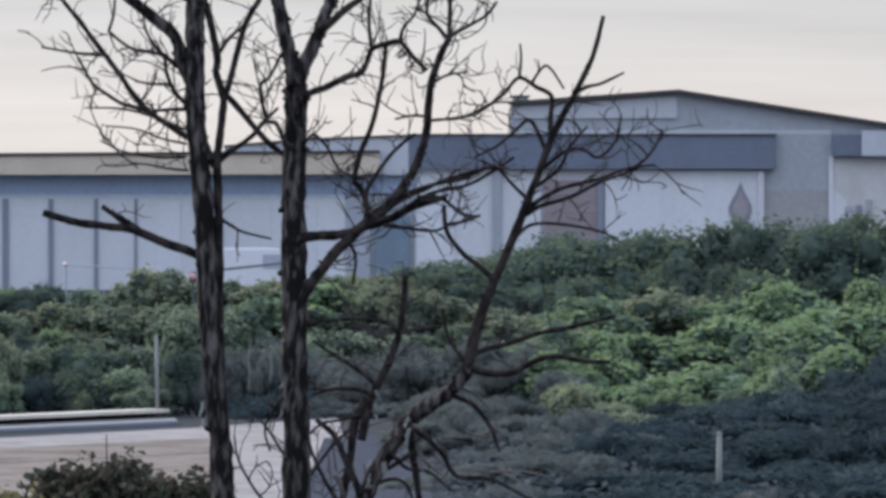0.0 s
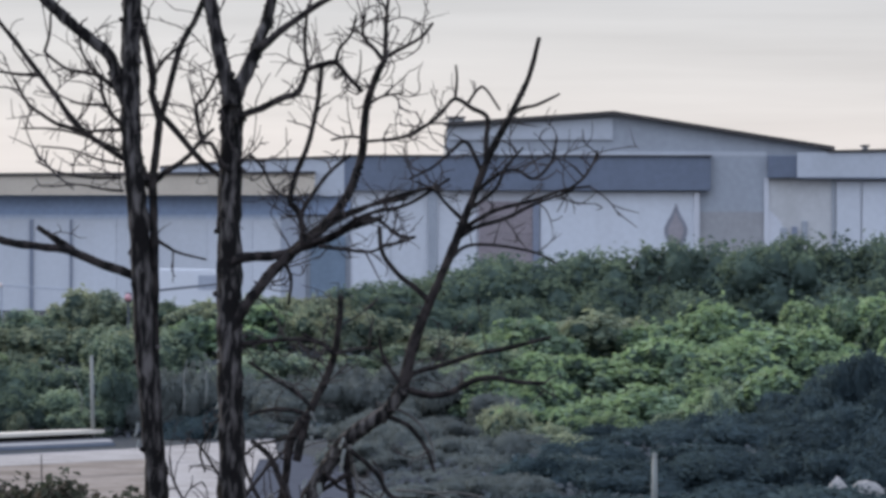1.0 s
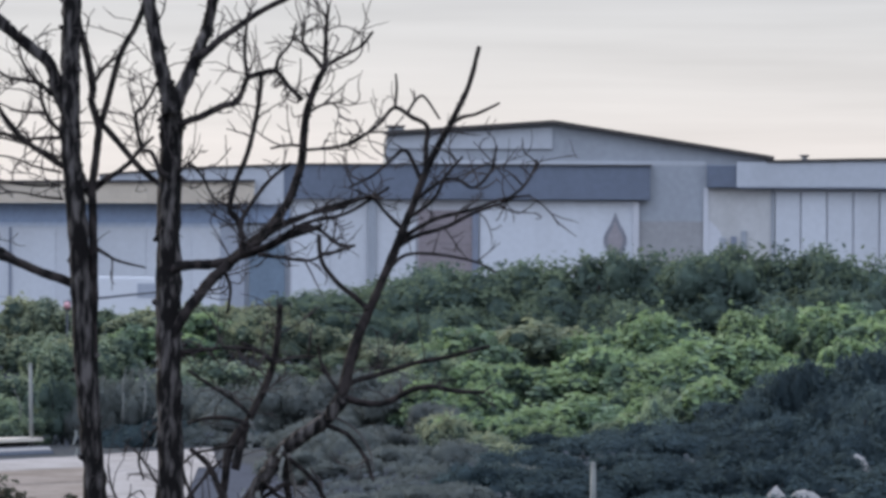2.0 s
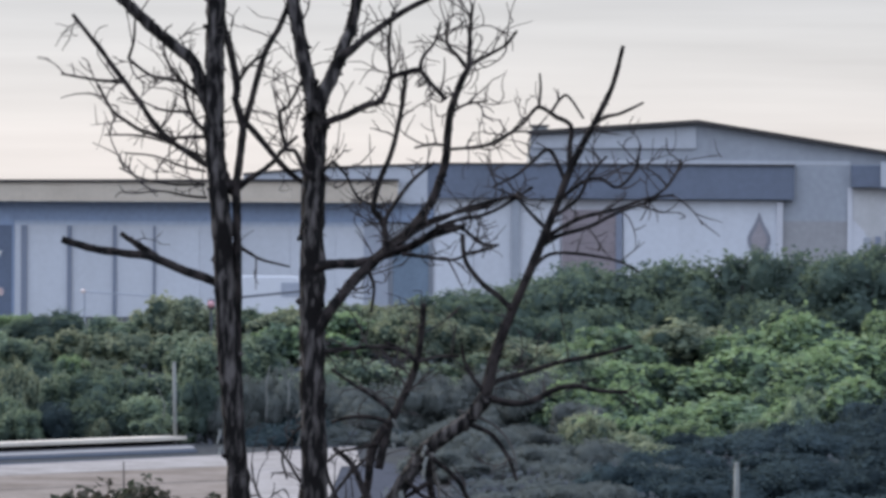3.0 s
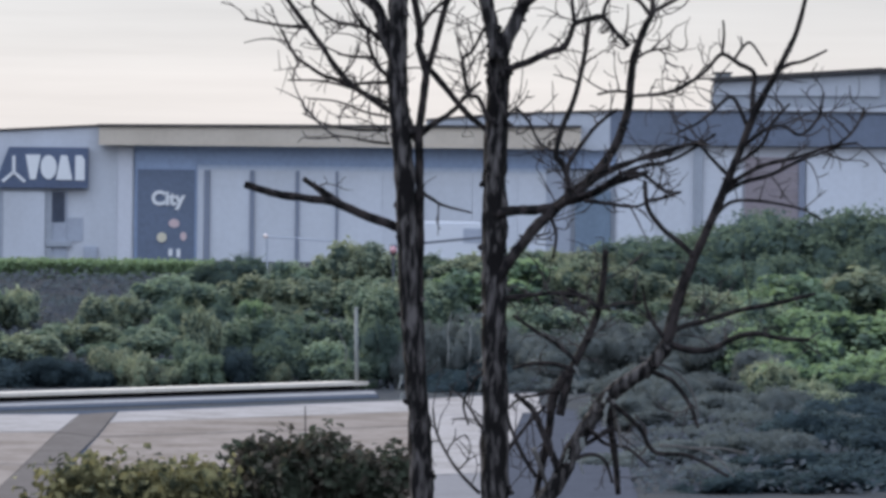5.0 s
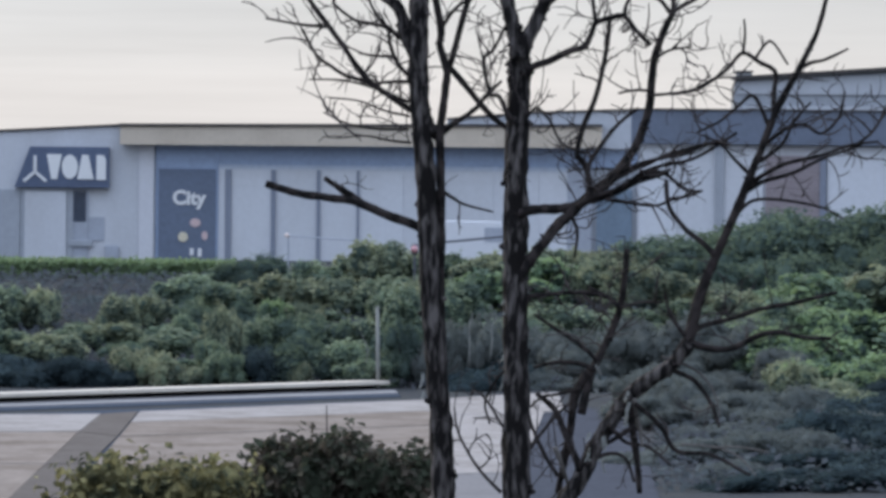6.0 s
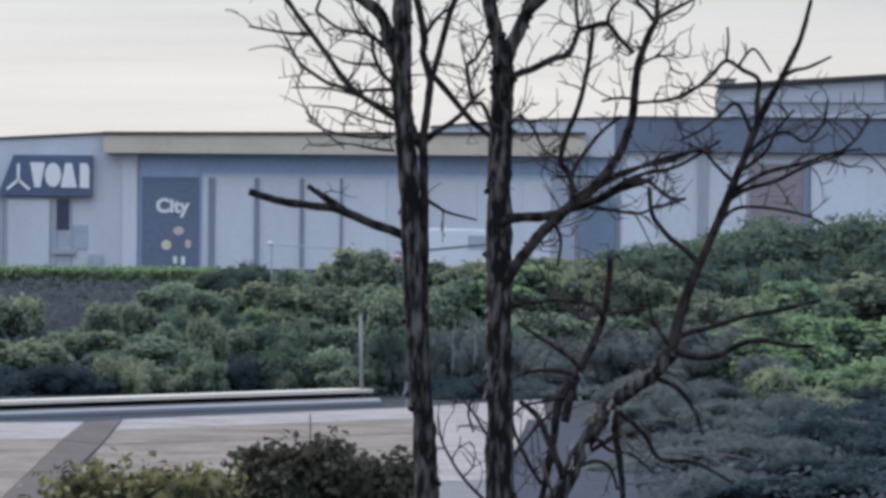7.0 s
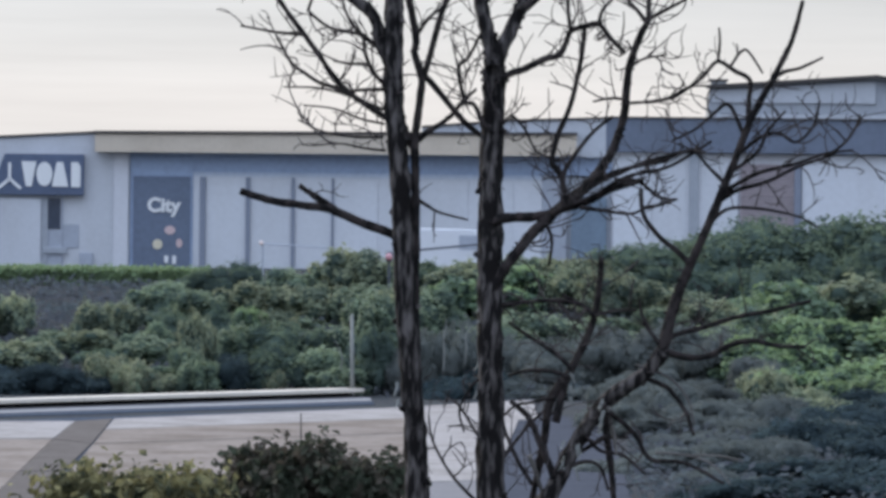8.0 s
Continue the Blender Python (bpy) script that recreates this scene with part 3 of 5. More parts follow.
part("white_wedge", prism([(-25.93, 6.42), (-25.20, 6.42), (-25.44, 7.5), (-25.72, 7.5)], 278.94, 279.02), LETTER, sign)
part("white_block", prism([(-25.08, 6.40), (-24.66, 6.40), (-24.66, 7.3), (-24.78, 7.5), (-25.08, 7.5)], 278.94, 279.02), LETTER, sign)

# barrier rail with two signal lamps in front of the shop
barrier = thing("barrier_rail", "thin grey barrier arms with a signal lamp", "barrier")
for x0, z0, x1, z1, r, mat in ((-15.56, 4.22, -12.6, 4.05, 0.028, END_SHADE), (-9.2, 4.02, -6.6, 4.30, 0.05, STEEL)):
    v, f = [], []
    tube([(x0, 262.05, z0, r), ((x0 + x1) / 2, 262.05, (z0 + z1) / 2, r), (x1, 262.05, z1, r)], 8, v, f)
    raw("arm", v, f, mat, barrier)
part("post", box(-15.60, -15.53, 262.0, 262.12, 2.85, 4.26, 0.02), END_SHADE, barrier)
part("post", box(-6.65, -6.55, 262.0, 262.12, 2.85, 4.34, 0.02), STEEL, barrier)


def lamp_lens(x, z, r, mat, name):
    bm = bmesh.new()
    bmesh.ops.create_uvsphere(bm, u_segments=12, v_segments=8, radius=r)
    bmesh.ops.translate(bm, vec=(x, 261.9, z), verts=bm.verts[:])
    return part(name, bm, mat, barrier)


lamp_lens(-15.62, 4.25, 0.10, LAMP_ORANGE, "orange_lamp")
signal = thing("signal_lamp", "dim pink signal lamp on a thin steel post", "lamp")
sx, sz = -8.949, 4.24
part("post", box(sx - 0.04, sx + 0.04, 227.1, 227.18, 2.3, sz, 0.01), STEEL, signal)
housing = part("housing", box(sx - 0.13, sx + 0.13, 227.0, 227.2, sz - 0.2, sz + 0.2, 0.05), STEEL, signal)
bm = bmesh.new()
bmesh.ops.create_uvsphere(bm, u_segments=12, v_segments=8, radius=0.13)
bmesh.ops.translate(bm, vec=(sx, 226.95, sz), verts=bm.verts[:])
part("lens", bm, LAMP_PINK, housing, "dull pink lens")



def parked_van(x, y, z):
    e = thing("parked_van", "white van parked in front of the shop", "van")
    e.location = (x, y, z)
    outline = [(-2.2, 0.4), (2.2, 0.4), (2.25, 0.95), (1.75, 1.25), (1.2, 2.15), (0.9, 2.3), (-2.1, 2.32), (-2.25, 2.1)]
    bm = prism(outline, -0.95, 0.95)
    bmesh.ops.bevel(bm, geom=bm.edges[:], offset=0.08, segments=2, affect="EDGES")
    part("body", bm, CAR_WHITE, e)
    for side in (-0.97, 0.93):
        part("side_window", prism([(0.35, 1.3), (1.5, 1.3), (1.08, 2.0), (0.35, 2.0)], side, side + 0.04), END_SHADE, e)
        for wx in (-1.4, 1.45):
            rim = bmesh.new()
            bmesh.ops.create_cone(rim, cap_ends=True, segments=18, radius1=0.34, radius2=0.34, depth=0.22)
            bmesh.ops.rotate(rim, cent=(0, 0, 0), matrix=Matrix.Rotation(math.pi / 2, 3, "X"), verts=rim.verts[:])
            bmesh.ops.translate(rim, vec=(wx, side * 0.93, 0.34), verts=rim.verts[:])
            part("wheel", rim, TYRE, e)
    e.scale = (1, 1, 0.86)
    part("tail_lamp", box(-2.27, -2.18, -0.85, -0.65, 0.9, 1.25, 0.02), RUST, e)
    part("headlight", box(2.17, 2.27, -0.85, -0.55, 0.8, 1.0, 0.02), LETTER, e)


parked_van(-7.877, 266.0, 2.9)

# ---- foliage ----
def leaf_mass(rng, rx, ry, rz, count, leaf, lumps=9, spiky=0.0, spread=0.42, core=0.86, sprays=0):
    """A lumpy crown of separate leaves over inner lumps for the shade-dark gaps, base at z = 0."""
    verts, faces, slots = [], [], []
    balls = []
    for _ in range(lumps):
        a, s = rng.uniform(0, 2 * math.pi), math.sqrt(rng.random())
        h = rng.uniform(0.2, 0.80)
        fall = math.sqrt(max(0.05, 1 - (max(0, h - 0.3) / 0.75) ** 2))
        balls.append((math.cos(a) * s * rx * 0.85 * fall, math.sin(a) * s * ry * 0.85 * fall, h * rz, rng.uniform(0.30, 0.48) * (7 / lumps) ** 0.45))
    balls.append((0, 0, rz * 0.45, 0.55))
    lit_lumps = [b[2] > 0.42 * rz and rng.random() < 0.7 for b in balls]
    for bx, by, bz, br in balls:
        bm = bmesh.new()
        bmesh.ops.create_icosphere(bm, subdivisions=1 if count > 3000 else 2, radius=1.0)
        base = len(verts)
        for v in bm.verts:
            k = core * (1 + 0.3 * noise.noise(v.co * 1.7 + Vector((bx, by, bz)) * 3))
            verts.append((bx + v.co.x * br * rx * k, by + v.co.y * br * ry * k, max(0.0, bz + v.co.z * br * rz * 1.05 * k)))
        for f in bm.faces:
            faces.append(tuple(base + v.index for v in f.verts))
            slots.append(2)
        bm.free()
    share = [b[3] ** 2 for b in balls]
    for pick in rng.choices(range(len(balls)), share, k=count):
        bx, by, bz, br = balls[pick]
        d = Vector((rng.gauss(0, 1), rng.gauss(0, 1), rng.gauss(0.25, 1))).normalized()
        k = rng.uniform(core - 0.06, 1.07) + (rng.random() ** 6) * spiky
        k *= 1 + 0.3 * noise.noise(d * 1.7 + Vector((bx, by, bz)) * 3)
        c = Vector((bx + d.x * br * rx * k, by + d.y * br * ry * k, bz + d.z * br * rz * 1.05 * k))
        if c.z < 0.02:
            continue
        up = (d + Vector((rng.gauss(0, spread), rng.gauss(0, spread), rng.gauss(0.3, spread)))).normalized()
        side = up.cross(Vector((rng.gauss(0, 1), rng.gauss(0, 1), rng.gauss(0, 1)))).normalized()
        fwd = side.cross(up)
        s = leaf * rng.uniform(0.6, 1.35)
        i = len(verts)
        verts += [tuple(c - fwd * s), tuple(c + side * s * 0.62 + up * s * 0.2), tuple(c + fwd * s), tuple(c - side * s * 0.62 + up * s * 0.2)]
        faces += [(i, i + 1, i + 2), (i, i + 2, i + 3)]
        # outer, upward leaves of the upper lumps take the paler lit-top colour
        slots += [int(lit_lumps[pick] and k > 0.90 and d.z > 0.0)] * 2
    # stray sprigs that break the outline, in the lit-top leaf colour
    for _ in range(sprays):
        pick = rng.randrange(len(balls))
        bx, by, bz, br = balls[pick]
        d = Vector((rng.gauss(0, 1), rng.gauss(0, 1), rng.uniform(0.1, 1.3))).normalized()
        q = Vector((bx + d.x * br * rx * 0.9, by + d.y * br * ry * 0.9, bz + d.z * br * rz * 0.9))
        way = (d + Vector((rng.gauss(0, 0.3), rng.gauss(0, 0.3), 0.35))).normalized()
        for k in range(12):
            way = (way + Vector((rng.gauss(0, 0.1), rng.gauss(0, 0.1), -0.06))).normalized()
            q = q + way * leaf * 0.55
            side = way.cross(Vector((rng.gauss(0, 1), rng.gauss(0, 1), rng.gauss(0, 1)))).normalized()
            s, c = leaf * rng.uniform(0.6, 1.0) * (1 - 0.04 * k), q + side * leaf * 0.4
            i = len(verts)
            verts += [tuple(c - side * s * 0.8), tuple(c + way * s * 0.5), tuple(c + side * s), tuple(c - way * s * 0.4)]
            faces += [(i, i + 1, i + 2), (i, i + 2, i + 3)]
            slots += [1, 1]
    return verts, faces, slots


def shrub(name, label, mat, seed, rx, ry, rz, count, leaf, category="shrub", group="", lumps=9, spiky=0.1, spread=0.42, core=0.86, lit_top=None, sprays=0, inner=None):
    rng = random.Random(seed)
    e = thing(name, label, category, group)
    v, f, slots = leaf_mass(rng, rx, ry, rz, count, leaf, lumps, spiky, spread, core, sprays)
    crown = raw("crown", v, f, mat, e)
    crown.data.materials.append(lit_top or mat)
    # a darker leaf on the inner lumps puts shade into the crown's gaps
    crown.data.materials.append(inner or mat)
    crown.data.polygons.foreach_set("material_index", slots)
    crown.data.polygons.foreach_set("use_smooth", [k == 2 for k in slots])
    sv, sf = [], []
    for _ in range(4):
        a = rng.uniform(0, 2 * math.pi)
        tube(smooth_line([(0.08 * math.cos(a), 0.08 * math.sin(a), -0.25, 0.06), (rx * 0.25 * math.cos(a), ry * 0.25 * math.sin(a), rz * 0.3, 0.045), (rx * 0.4 * math.cos(a), ry * 0.4 * math.sin(a), rz * 0.7, 0.02)], 3), 5, sv, sf)
    raw("stems", sv, sf, TWIG, e)
    return e


# leaf, lit-top leaf, gap-shade leaf, label, height, lumps, leaf length, stray sprigs, inner fill
KINDS = {
    "bright": (LEAF_BRIGHT, LIT_BRIGHT, LEAF_CREST, "bright green leafy shrub on the bank", 1.5, 36, 0.078, 12, 0.84),
    "mid": (LEAF_MID, LIT_MID, LEAF_CREST, "mid green leafy shrub on the bank", 1.6, 26, 0.066, 14, 0.88),
    "olive": (LEAF_OLIVE, LIT_OLIVE, LEAF_CREST, "olive green shrub on the bank", 1.3, 26, 0.070, 14, 0.86),
    "pale": (LEAF_PALE, LIT_OLIVE, LEAF_MID, "pale grey-green leafy shrub on the bank", 0.9, 14, 0.060, 8, 0.90),
    "crest": (LEAF_CREST, LIT_CREST, LEAF_CREST, "dark green shrub along the top of the bank", 1.6, 20, 0.052, 22, 0.82),
    "dark": (LEAF_SHADE, LIT_DARK, LEAF_SHADE, "shrub at the foot of the bank, shade in its leaf colour", 0.8, 14, 0.050, 8, 0.96),
    "scrub": (SCRUB, SCRUB, SCRUB, "grey dry scrub bush at the foot of the bank", 0.8, 14, 0.042, 8, 0.97),
}
TALL = {kind: made[4] for kind, made in KINDS.items()}
stock = {}
for n, (kind, (mat, lit_top, inner, label, tall, lumps, leaf, sprays, fill)) in enumerate(KINDS.items()):
    stock[kind] = [shrub("shrub", label, mat, 10 * n + k, 1.0, 1.0, tall, 3300, leaf, group=kind + " shrubs", lumps=lumps, spiky=0.25, lit_top=lit_top, spread=0.6, core=fill, sprays=sprays, inner=inner) for k in range(3)]
used = set()
planter = random.Random(7)


def plant(kind, x, y, top, wide):
    """A shrub whose crown reaches the height top above the ground sheet's zero."""
    k = planter.randrange(3)
    base = bank_height(x, y)
    tall = max(0.5, top - base)
    spin = planter.uniform(0, 360)
    m = pose(x, y, base - 0.10, planter.uniform(-9, 9), planter.uniform(-9, 9), spin)
    scale = (wide * planter.uniform(0.9, 1.3), wide * planter.uniform(0.8, 1.1), tall / (1.02 * TALL[kind]))
    source = stock[kind][k]
    if (kind, k) in used:
        ob = copy_thing(source, m)
    else:
        used.add((kind, k))
        ob = source
        ob.matrix_basis = m
    ob.scale = scale


def row(kinds, x0, x1, y, step, wide, tops, rough=0.95, deep=2.4):
    """A loose row of shrubs; tops: heights between which it runs from x0 to x1."""
    x = x0
    while x < x1:
        s = (x - x0) / (x1 - x0) * (len(tops) - 1)
        i = min(int(s), len(tops) - 2)
        top = tops[i] + (tops[i + 1] - tops[i]) * (s - i)
        px, py = x + planter.uniform(-0.5, 0.5) * step, y + planter.uniform(-deep, deep)
        top += planter.uniform(-0.75, 0.45) * rough
        room = 0.75 + 1.3 * max(0.5, top - bank_height(px, py))
        plant(planter.choice(kinds), px, py, top, min(room, wide * planter.uniform(0.75, 1.25)))
        x += step * planter.uniform(0.8, 1.2)


# crest of the bank
row(["mid", "olive"], -9.0, -0.499, 233.0, 1.25, 1.25, [4.05, 4.216, 4.175], 0.25)
row(["crest"], 0.333, 24.439, 233.0, 0.95, 2.2, [4.757, 5.671, 5.879, 6.149, 6.336, 6.212, 6.128], 0.25)
row(["crest"], 2.369, 24.02, 229.0, 1.3, 2.0, [4.3, 4.7, 4.85, 4.95], 0.5)
# the slope
row(["olive", "bright"], -8.5, 2.318, 224.0, 1.12, 1.56, [3.3, 3.75, 3.3])
row(["olive", "bright", "bright"], 2.297, 12.0, 222.0, 1.20, 1.80, [3.45, 3.75, 3.95])
row(["bright"], 12.0, 23.286, 222.0, 1.20, 1.80, [3.95, 4.15, 4.2])
row(["mid", "mid", "olive"], -7.6, 4.181, 217.0, 1.20, 1.68, [2.5, 2.6, 2.6])
row(["bright", "olive"], 3.375, 8.5, 215.0, 1.20, 1.80, [2.514, 2.75])
row(["bright"], 8.5, 22.551, 215.0, 1.20, 1.80, [2.75, 3.2, 3.4])
row(["scrub"], -6.5, 3.4, 210.0, 1.0, 1.5, [1.7, 2.0, 2.35, 2.2], 0.6)
row(["bright"], 3.9, 13.0, 207.0, 1.12, 1.68, [1.777, 1.95, 2.0])
row(["bright", "olive"], 4.3, 7.6, 201.0, 0.9, 1.2, [1.25, 1.05], 0.5)
row(["bright", "olive"], 4.0, 6.2, 190.0, 0.8, 0.95, [1.35, 1.1], 0.5)
row(["mid"], 9.6, 15.0, 203.5, 1.0, 1.0, [1.3, 2.2, 2.6], 0.5)
# shrubs coloured as the deep shade to the one side, and low scrub to the other
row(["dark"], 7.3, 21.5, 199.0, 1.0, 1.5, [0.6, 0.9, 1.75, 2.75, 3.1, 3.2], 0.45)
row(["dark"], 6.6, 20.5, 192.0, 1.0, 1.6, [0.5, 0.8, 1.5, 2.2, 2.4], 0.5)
row(["scrub", "dark"], -7.496, 3.911, 206.0, 1.14, 1.2, [0.71, 0.982, 0.982])
row(["scrub"], -1, 3.7, 194.0, 1.0, 1.4, [0.75, 1.2], 0.9, 5.0)
row(["scrub"], -0.5, 4.6, 184.0, 1.0, 1.4, [0.8, 1.1], 0.8, 5.0)
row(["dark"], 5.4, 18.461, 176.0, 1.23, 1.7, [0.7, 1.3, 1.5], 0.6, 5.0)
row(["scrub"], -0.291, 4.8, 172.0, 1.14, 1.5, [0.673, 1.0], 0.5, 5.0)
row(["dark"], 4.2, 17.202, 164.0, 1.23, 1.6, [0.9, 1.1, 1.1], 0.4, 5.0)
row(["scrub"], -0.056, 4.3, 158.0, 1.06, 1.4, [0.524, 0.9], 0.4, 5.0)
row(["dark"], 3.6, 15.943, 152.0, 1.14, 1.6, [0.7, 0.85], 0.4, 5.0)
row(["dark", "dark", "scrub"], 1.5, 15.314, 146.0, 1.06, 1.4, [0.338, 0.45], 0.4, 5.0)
# mounds on the slope behind the low wall: kind, x, y, top, half width
UPPER_MOUNDS = (
    ("mid", -16.65, 223.9, 3.37, 1.37), ("olive", -13.57, 222.7, 3.35, 1.50), ("olive", -11.60, 222.2, 3.31, 1.57), ("mid", -9.73, 222.4, 3.40, 1.43), ("crest", -15.32, 227.9, 3.81, 1.25), ("crest", -14.33, 229.2, 4.09, 1.03),
    ("mid", -12.59, 227.4, 3.77, 1.46), ("olive", -10.36, 228.4, 4.47, 1.69),
)
MIDDLE_MOUNDS = (
    ("olive", -21.57, 218.4, 2.90, 0.98), ("mid", -23.06, 217.7, 3.00, 1.54), ("olive", -18.70, 216.9, 2.73, 0.97), ("olive", -17.78, 218.2, 2.76, 1.06), ("mid", -19.75, 213.7, 1.83, 1.24), ("olive", -18.33, 213.9, 1.81, 1.37),
    ("mid", -16.64, 213.2, 1.77, 1.50), ("mid", -15.34, 220.2, 3.14, 1.42), ("bright", -13.36, 216.2, 2.66, 0.90), ("olive", -12.27, 216.7, 2.57, 0.97), ("mid", -13.28, 211.2, 2.16, 1.22), ("crest", -11.77, 211.2, 2.30, 1.49),
    ("mid", -9.02, 215.2, 3.21, 1.38), ("mid", -16.38, 214.7, 2.18, 0.68), ("crest", -15.97, 216.9, 2.42, 0.97), ("mid", -7.38, 217.7, 3.28, 1.39),
)
FOOT_MOUNDS = (
    ("olive", -20.53, 210.4, 1.57, 1.55), ("mid", -22.44, 210.2, 1.74, 1.75), ("dark", -19.38, 203.9, 0.94, 1.18), ("dark", -18.19, 203.9, 0.86, 1.04), ("dark", -21.21, 203.9, 1.00, 1.70), ("pale", -17.16, 204.7, 1.22, 0.92),
    ("pale", -16.23, 203.9, 1.07, 0.85), ("pale", -15.18, 203.9, 0.75, 0.71), ("olive", -14.30, 208.4, 2.54, 0.83), ("mid", -14.73, 205.2, 1.60, 0.66), ("mid", -10.14, 210.7, 2.16, 1.36), ("dark", -13.04, 204.7, 1.36, 0.92),
    ("crest", -11.90, 205.4, 1.63, 1.32), ("mid", -10.44, 205.7, 1.64, 1.32), ("pale", -11.76, 204.4, 0.83, 0.58), ("crest", -8.44, 205.9, 2.21, 1.32), ("mid", -9.67, 204.2, 1.05, 1.12), ("mid", -13.98, 203.9, 1.19, 1.02),
    ("scrub", -7.21, 205.2, 2.06, 1.19), ("scrub", -5.85, 205.4, 2.43, 1.32),
)
for kind, x, y, top, wide in (*UPPER_MOUNDS, *MIDDLE_MOUNDS, *FOOT_MOUNDS):
    plant(kind, x, y, top, wide)
# lower growth that closes the gaps between the mounds
row(["crest", "mid"], -17.0, -8.0, 221.0, 1.3, 1.3, [2.35, 2.5], 0.4)
row(["crest", "olive"], -19.5, -8.0, 213.5, 1.3, 1.3, [1.35, 1.5], 0.4)
row(["crest", "mid"], -15.5, -8.0, 208.0, 1.2, 1.1, [0.8, 0.95], 0.3)

IVY = material("dark_ground_ivy", (0.092, 0.108, 0.112), 0.2, 1.0, 0.0, 1.0, island=0.2, second=(0.082, 0.088, 0.100), thin=0.3)
cover = random.Random(21)
gv, gf = [], []
for n in range(46000):
    if n % 3:
        x, y = cover.uniform(-30, 28), cover.uniform(203.6, 234.5)
        if x < -8.5 and y < 204.5:
            continue
    else:
        y = cover.uniform(143, 204)
        x = cover.uniform(-0.2, 19) * y / 160
    up = Vector((cover.gauss(0, 0.5), cover.gauss(-0.3, 0.5), 1)).normalized()
    side = up.cross(Vector((cover.gauss(0, 1), cover.gauss(0, 1), 0.1))).normalized()
    fwd, s = side.cross(up), cover.uniform(0.07, 0.16)
    c = Vector((x, y, bank_height(x, y) + 0.05 + abs(cover.gauss(0.08, 0.12))))
    i = len(gv)
    gv += [tuple(c - fwd * s), tuple(c + side * s * 0.6 + up * s * 0.2), tuple(c + fwd * s), tuple(c - side * s * 0.6 + up * s * 0.2)]
    gf += [(i, i + 1, i + 2), (i, i + 2, i + 3)]
tagged(raw("ground_cover", gv, gf, IVY), "dark low ivy covering the bank between shrubs", "ground cover", kind="stuff")

# clipped hedge along the terrace
hedge = thing("clipped_hedge", "clipped flat-topped green hedge along the terrace", "hedge")
rng = random.Random(3)
hv, hf = [], []
hx0, hx1, hy, hz0, hz1 = -28.29, -16.0, 236.0, 2.9, 3.53
for i in range(7000):
    c = Vector((rng.uniform(hx0, hx1), hy + rng.uniform(-0.9, 0.9), 0))
    if rng.random() < 0.5:
        c.y = hy - 0.9 + rng.gauss(0, 0.06)
        c.z = rng.uniform(hz0, hz1)
    else:
        c.z = hz1 + rng.gauss(0, 0.05)
    up = Vector((rng.gauss(0, 0.6), rng.gauss(-0.3, 0.6), rng.gauss(0.6, 0.6))).normalized()
    side = up.cross(Vector((rng.gauss(0, 1), rng.gauss(0, 1), rng.gauss(0, 1)))).normalized()
    fwd = side.cross(up)
    s = rng.uniform(0.06, 0.13)
    k = len(hv)
    hv += [tuple(c - fwd * s), tuple(c + side * s * 0.6), tuple(c + fwd * s), tuple(c - side * s * 0.6)]
    hf += [(k, k + 1, k + 2, k + 3)]
# same yellow-green as the lit tops of the bright shrubs
raw("leaves", hv, hf, LIT_BRIGHT, hedge)
part("hedge_body", box(hx0, hx1, hy - 0.88, hy + 0.88, hz0 - 0.1, hz1 - 0.03, 0.1), LEAF_MID, hedge)

# two garden shrubs nearer by
bronze = shrub("garden_shrub", "dark bronze-green leafy shrub beside the yard", LEAF_BROWN, 91, 2.45, 1.4, 1.68, 5200, 0.108, lumps=14, spiky=0.5, spread=0.9, core=0.66)
bronze.location = (-6.6, 130, 0)
yellow = shrub("garden_shrub", "yellow-green variegated shrub beside the yard", LEAF_YELLOW, 92, 2.55, 1.3, 1.36, 2300, 0.115, lumps=13, spiky=0.6, spread=0.9, core=0.50)
yellow.location = (-10.206, 128, 0)


# ---- the three bare trees ----
TREES = []


def bare_tree(label, base, depth):
    e = thing("bare_tree", label, "tree", "bare trees")
    e.location = (base, depth, 0)
    TREES.append(e)
    return e


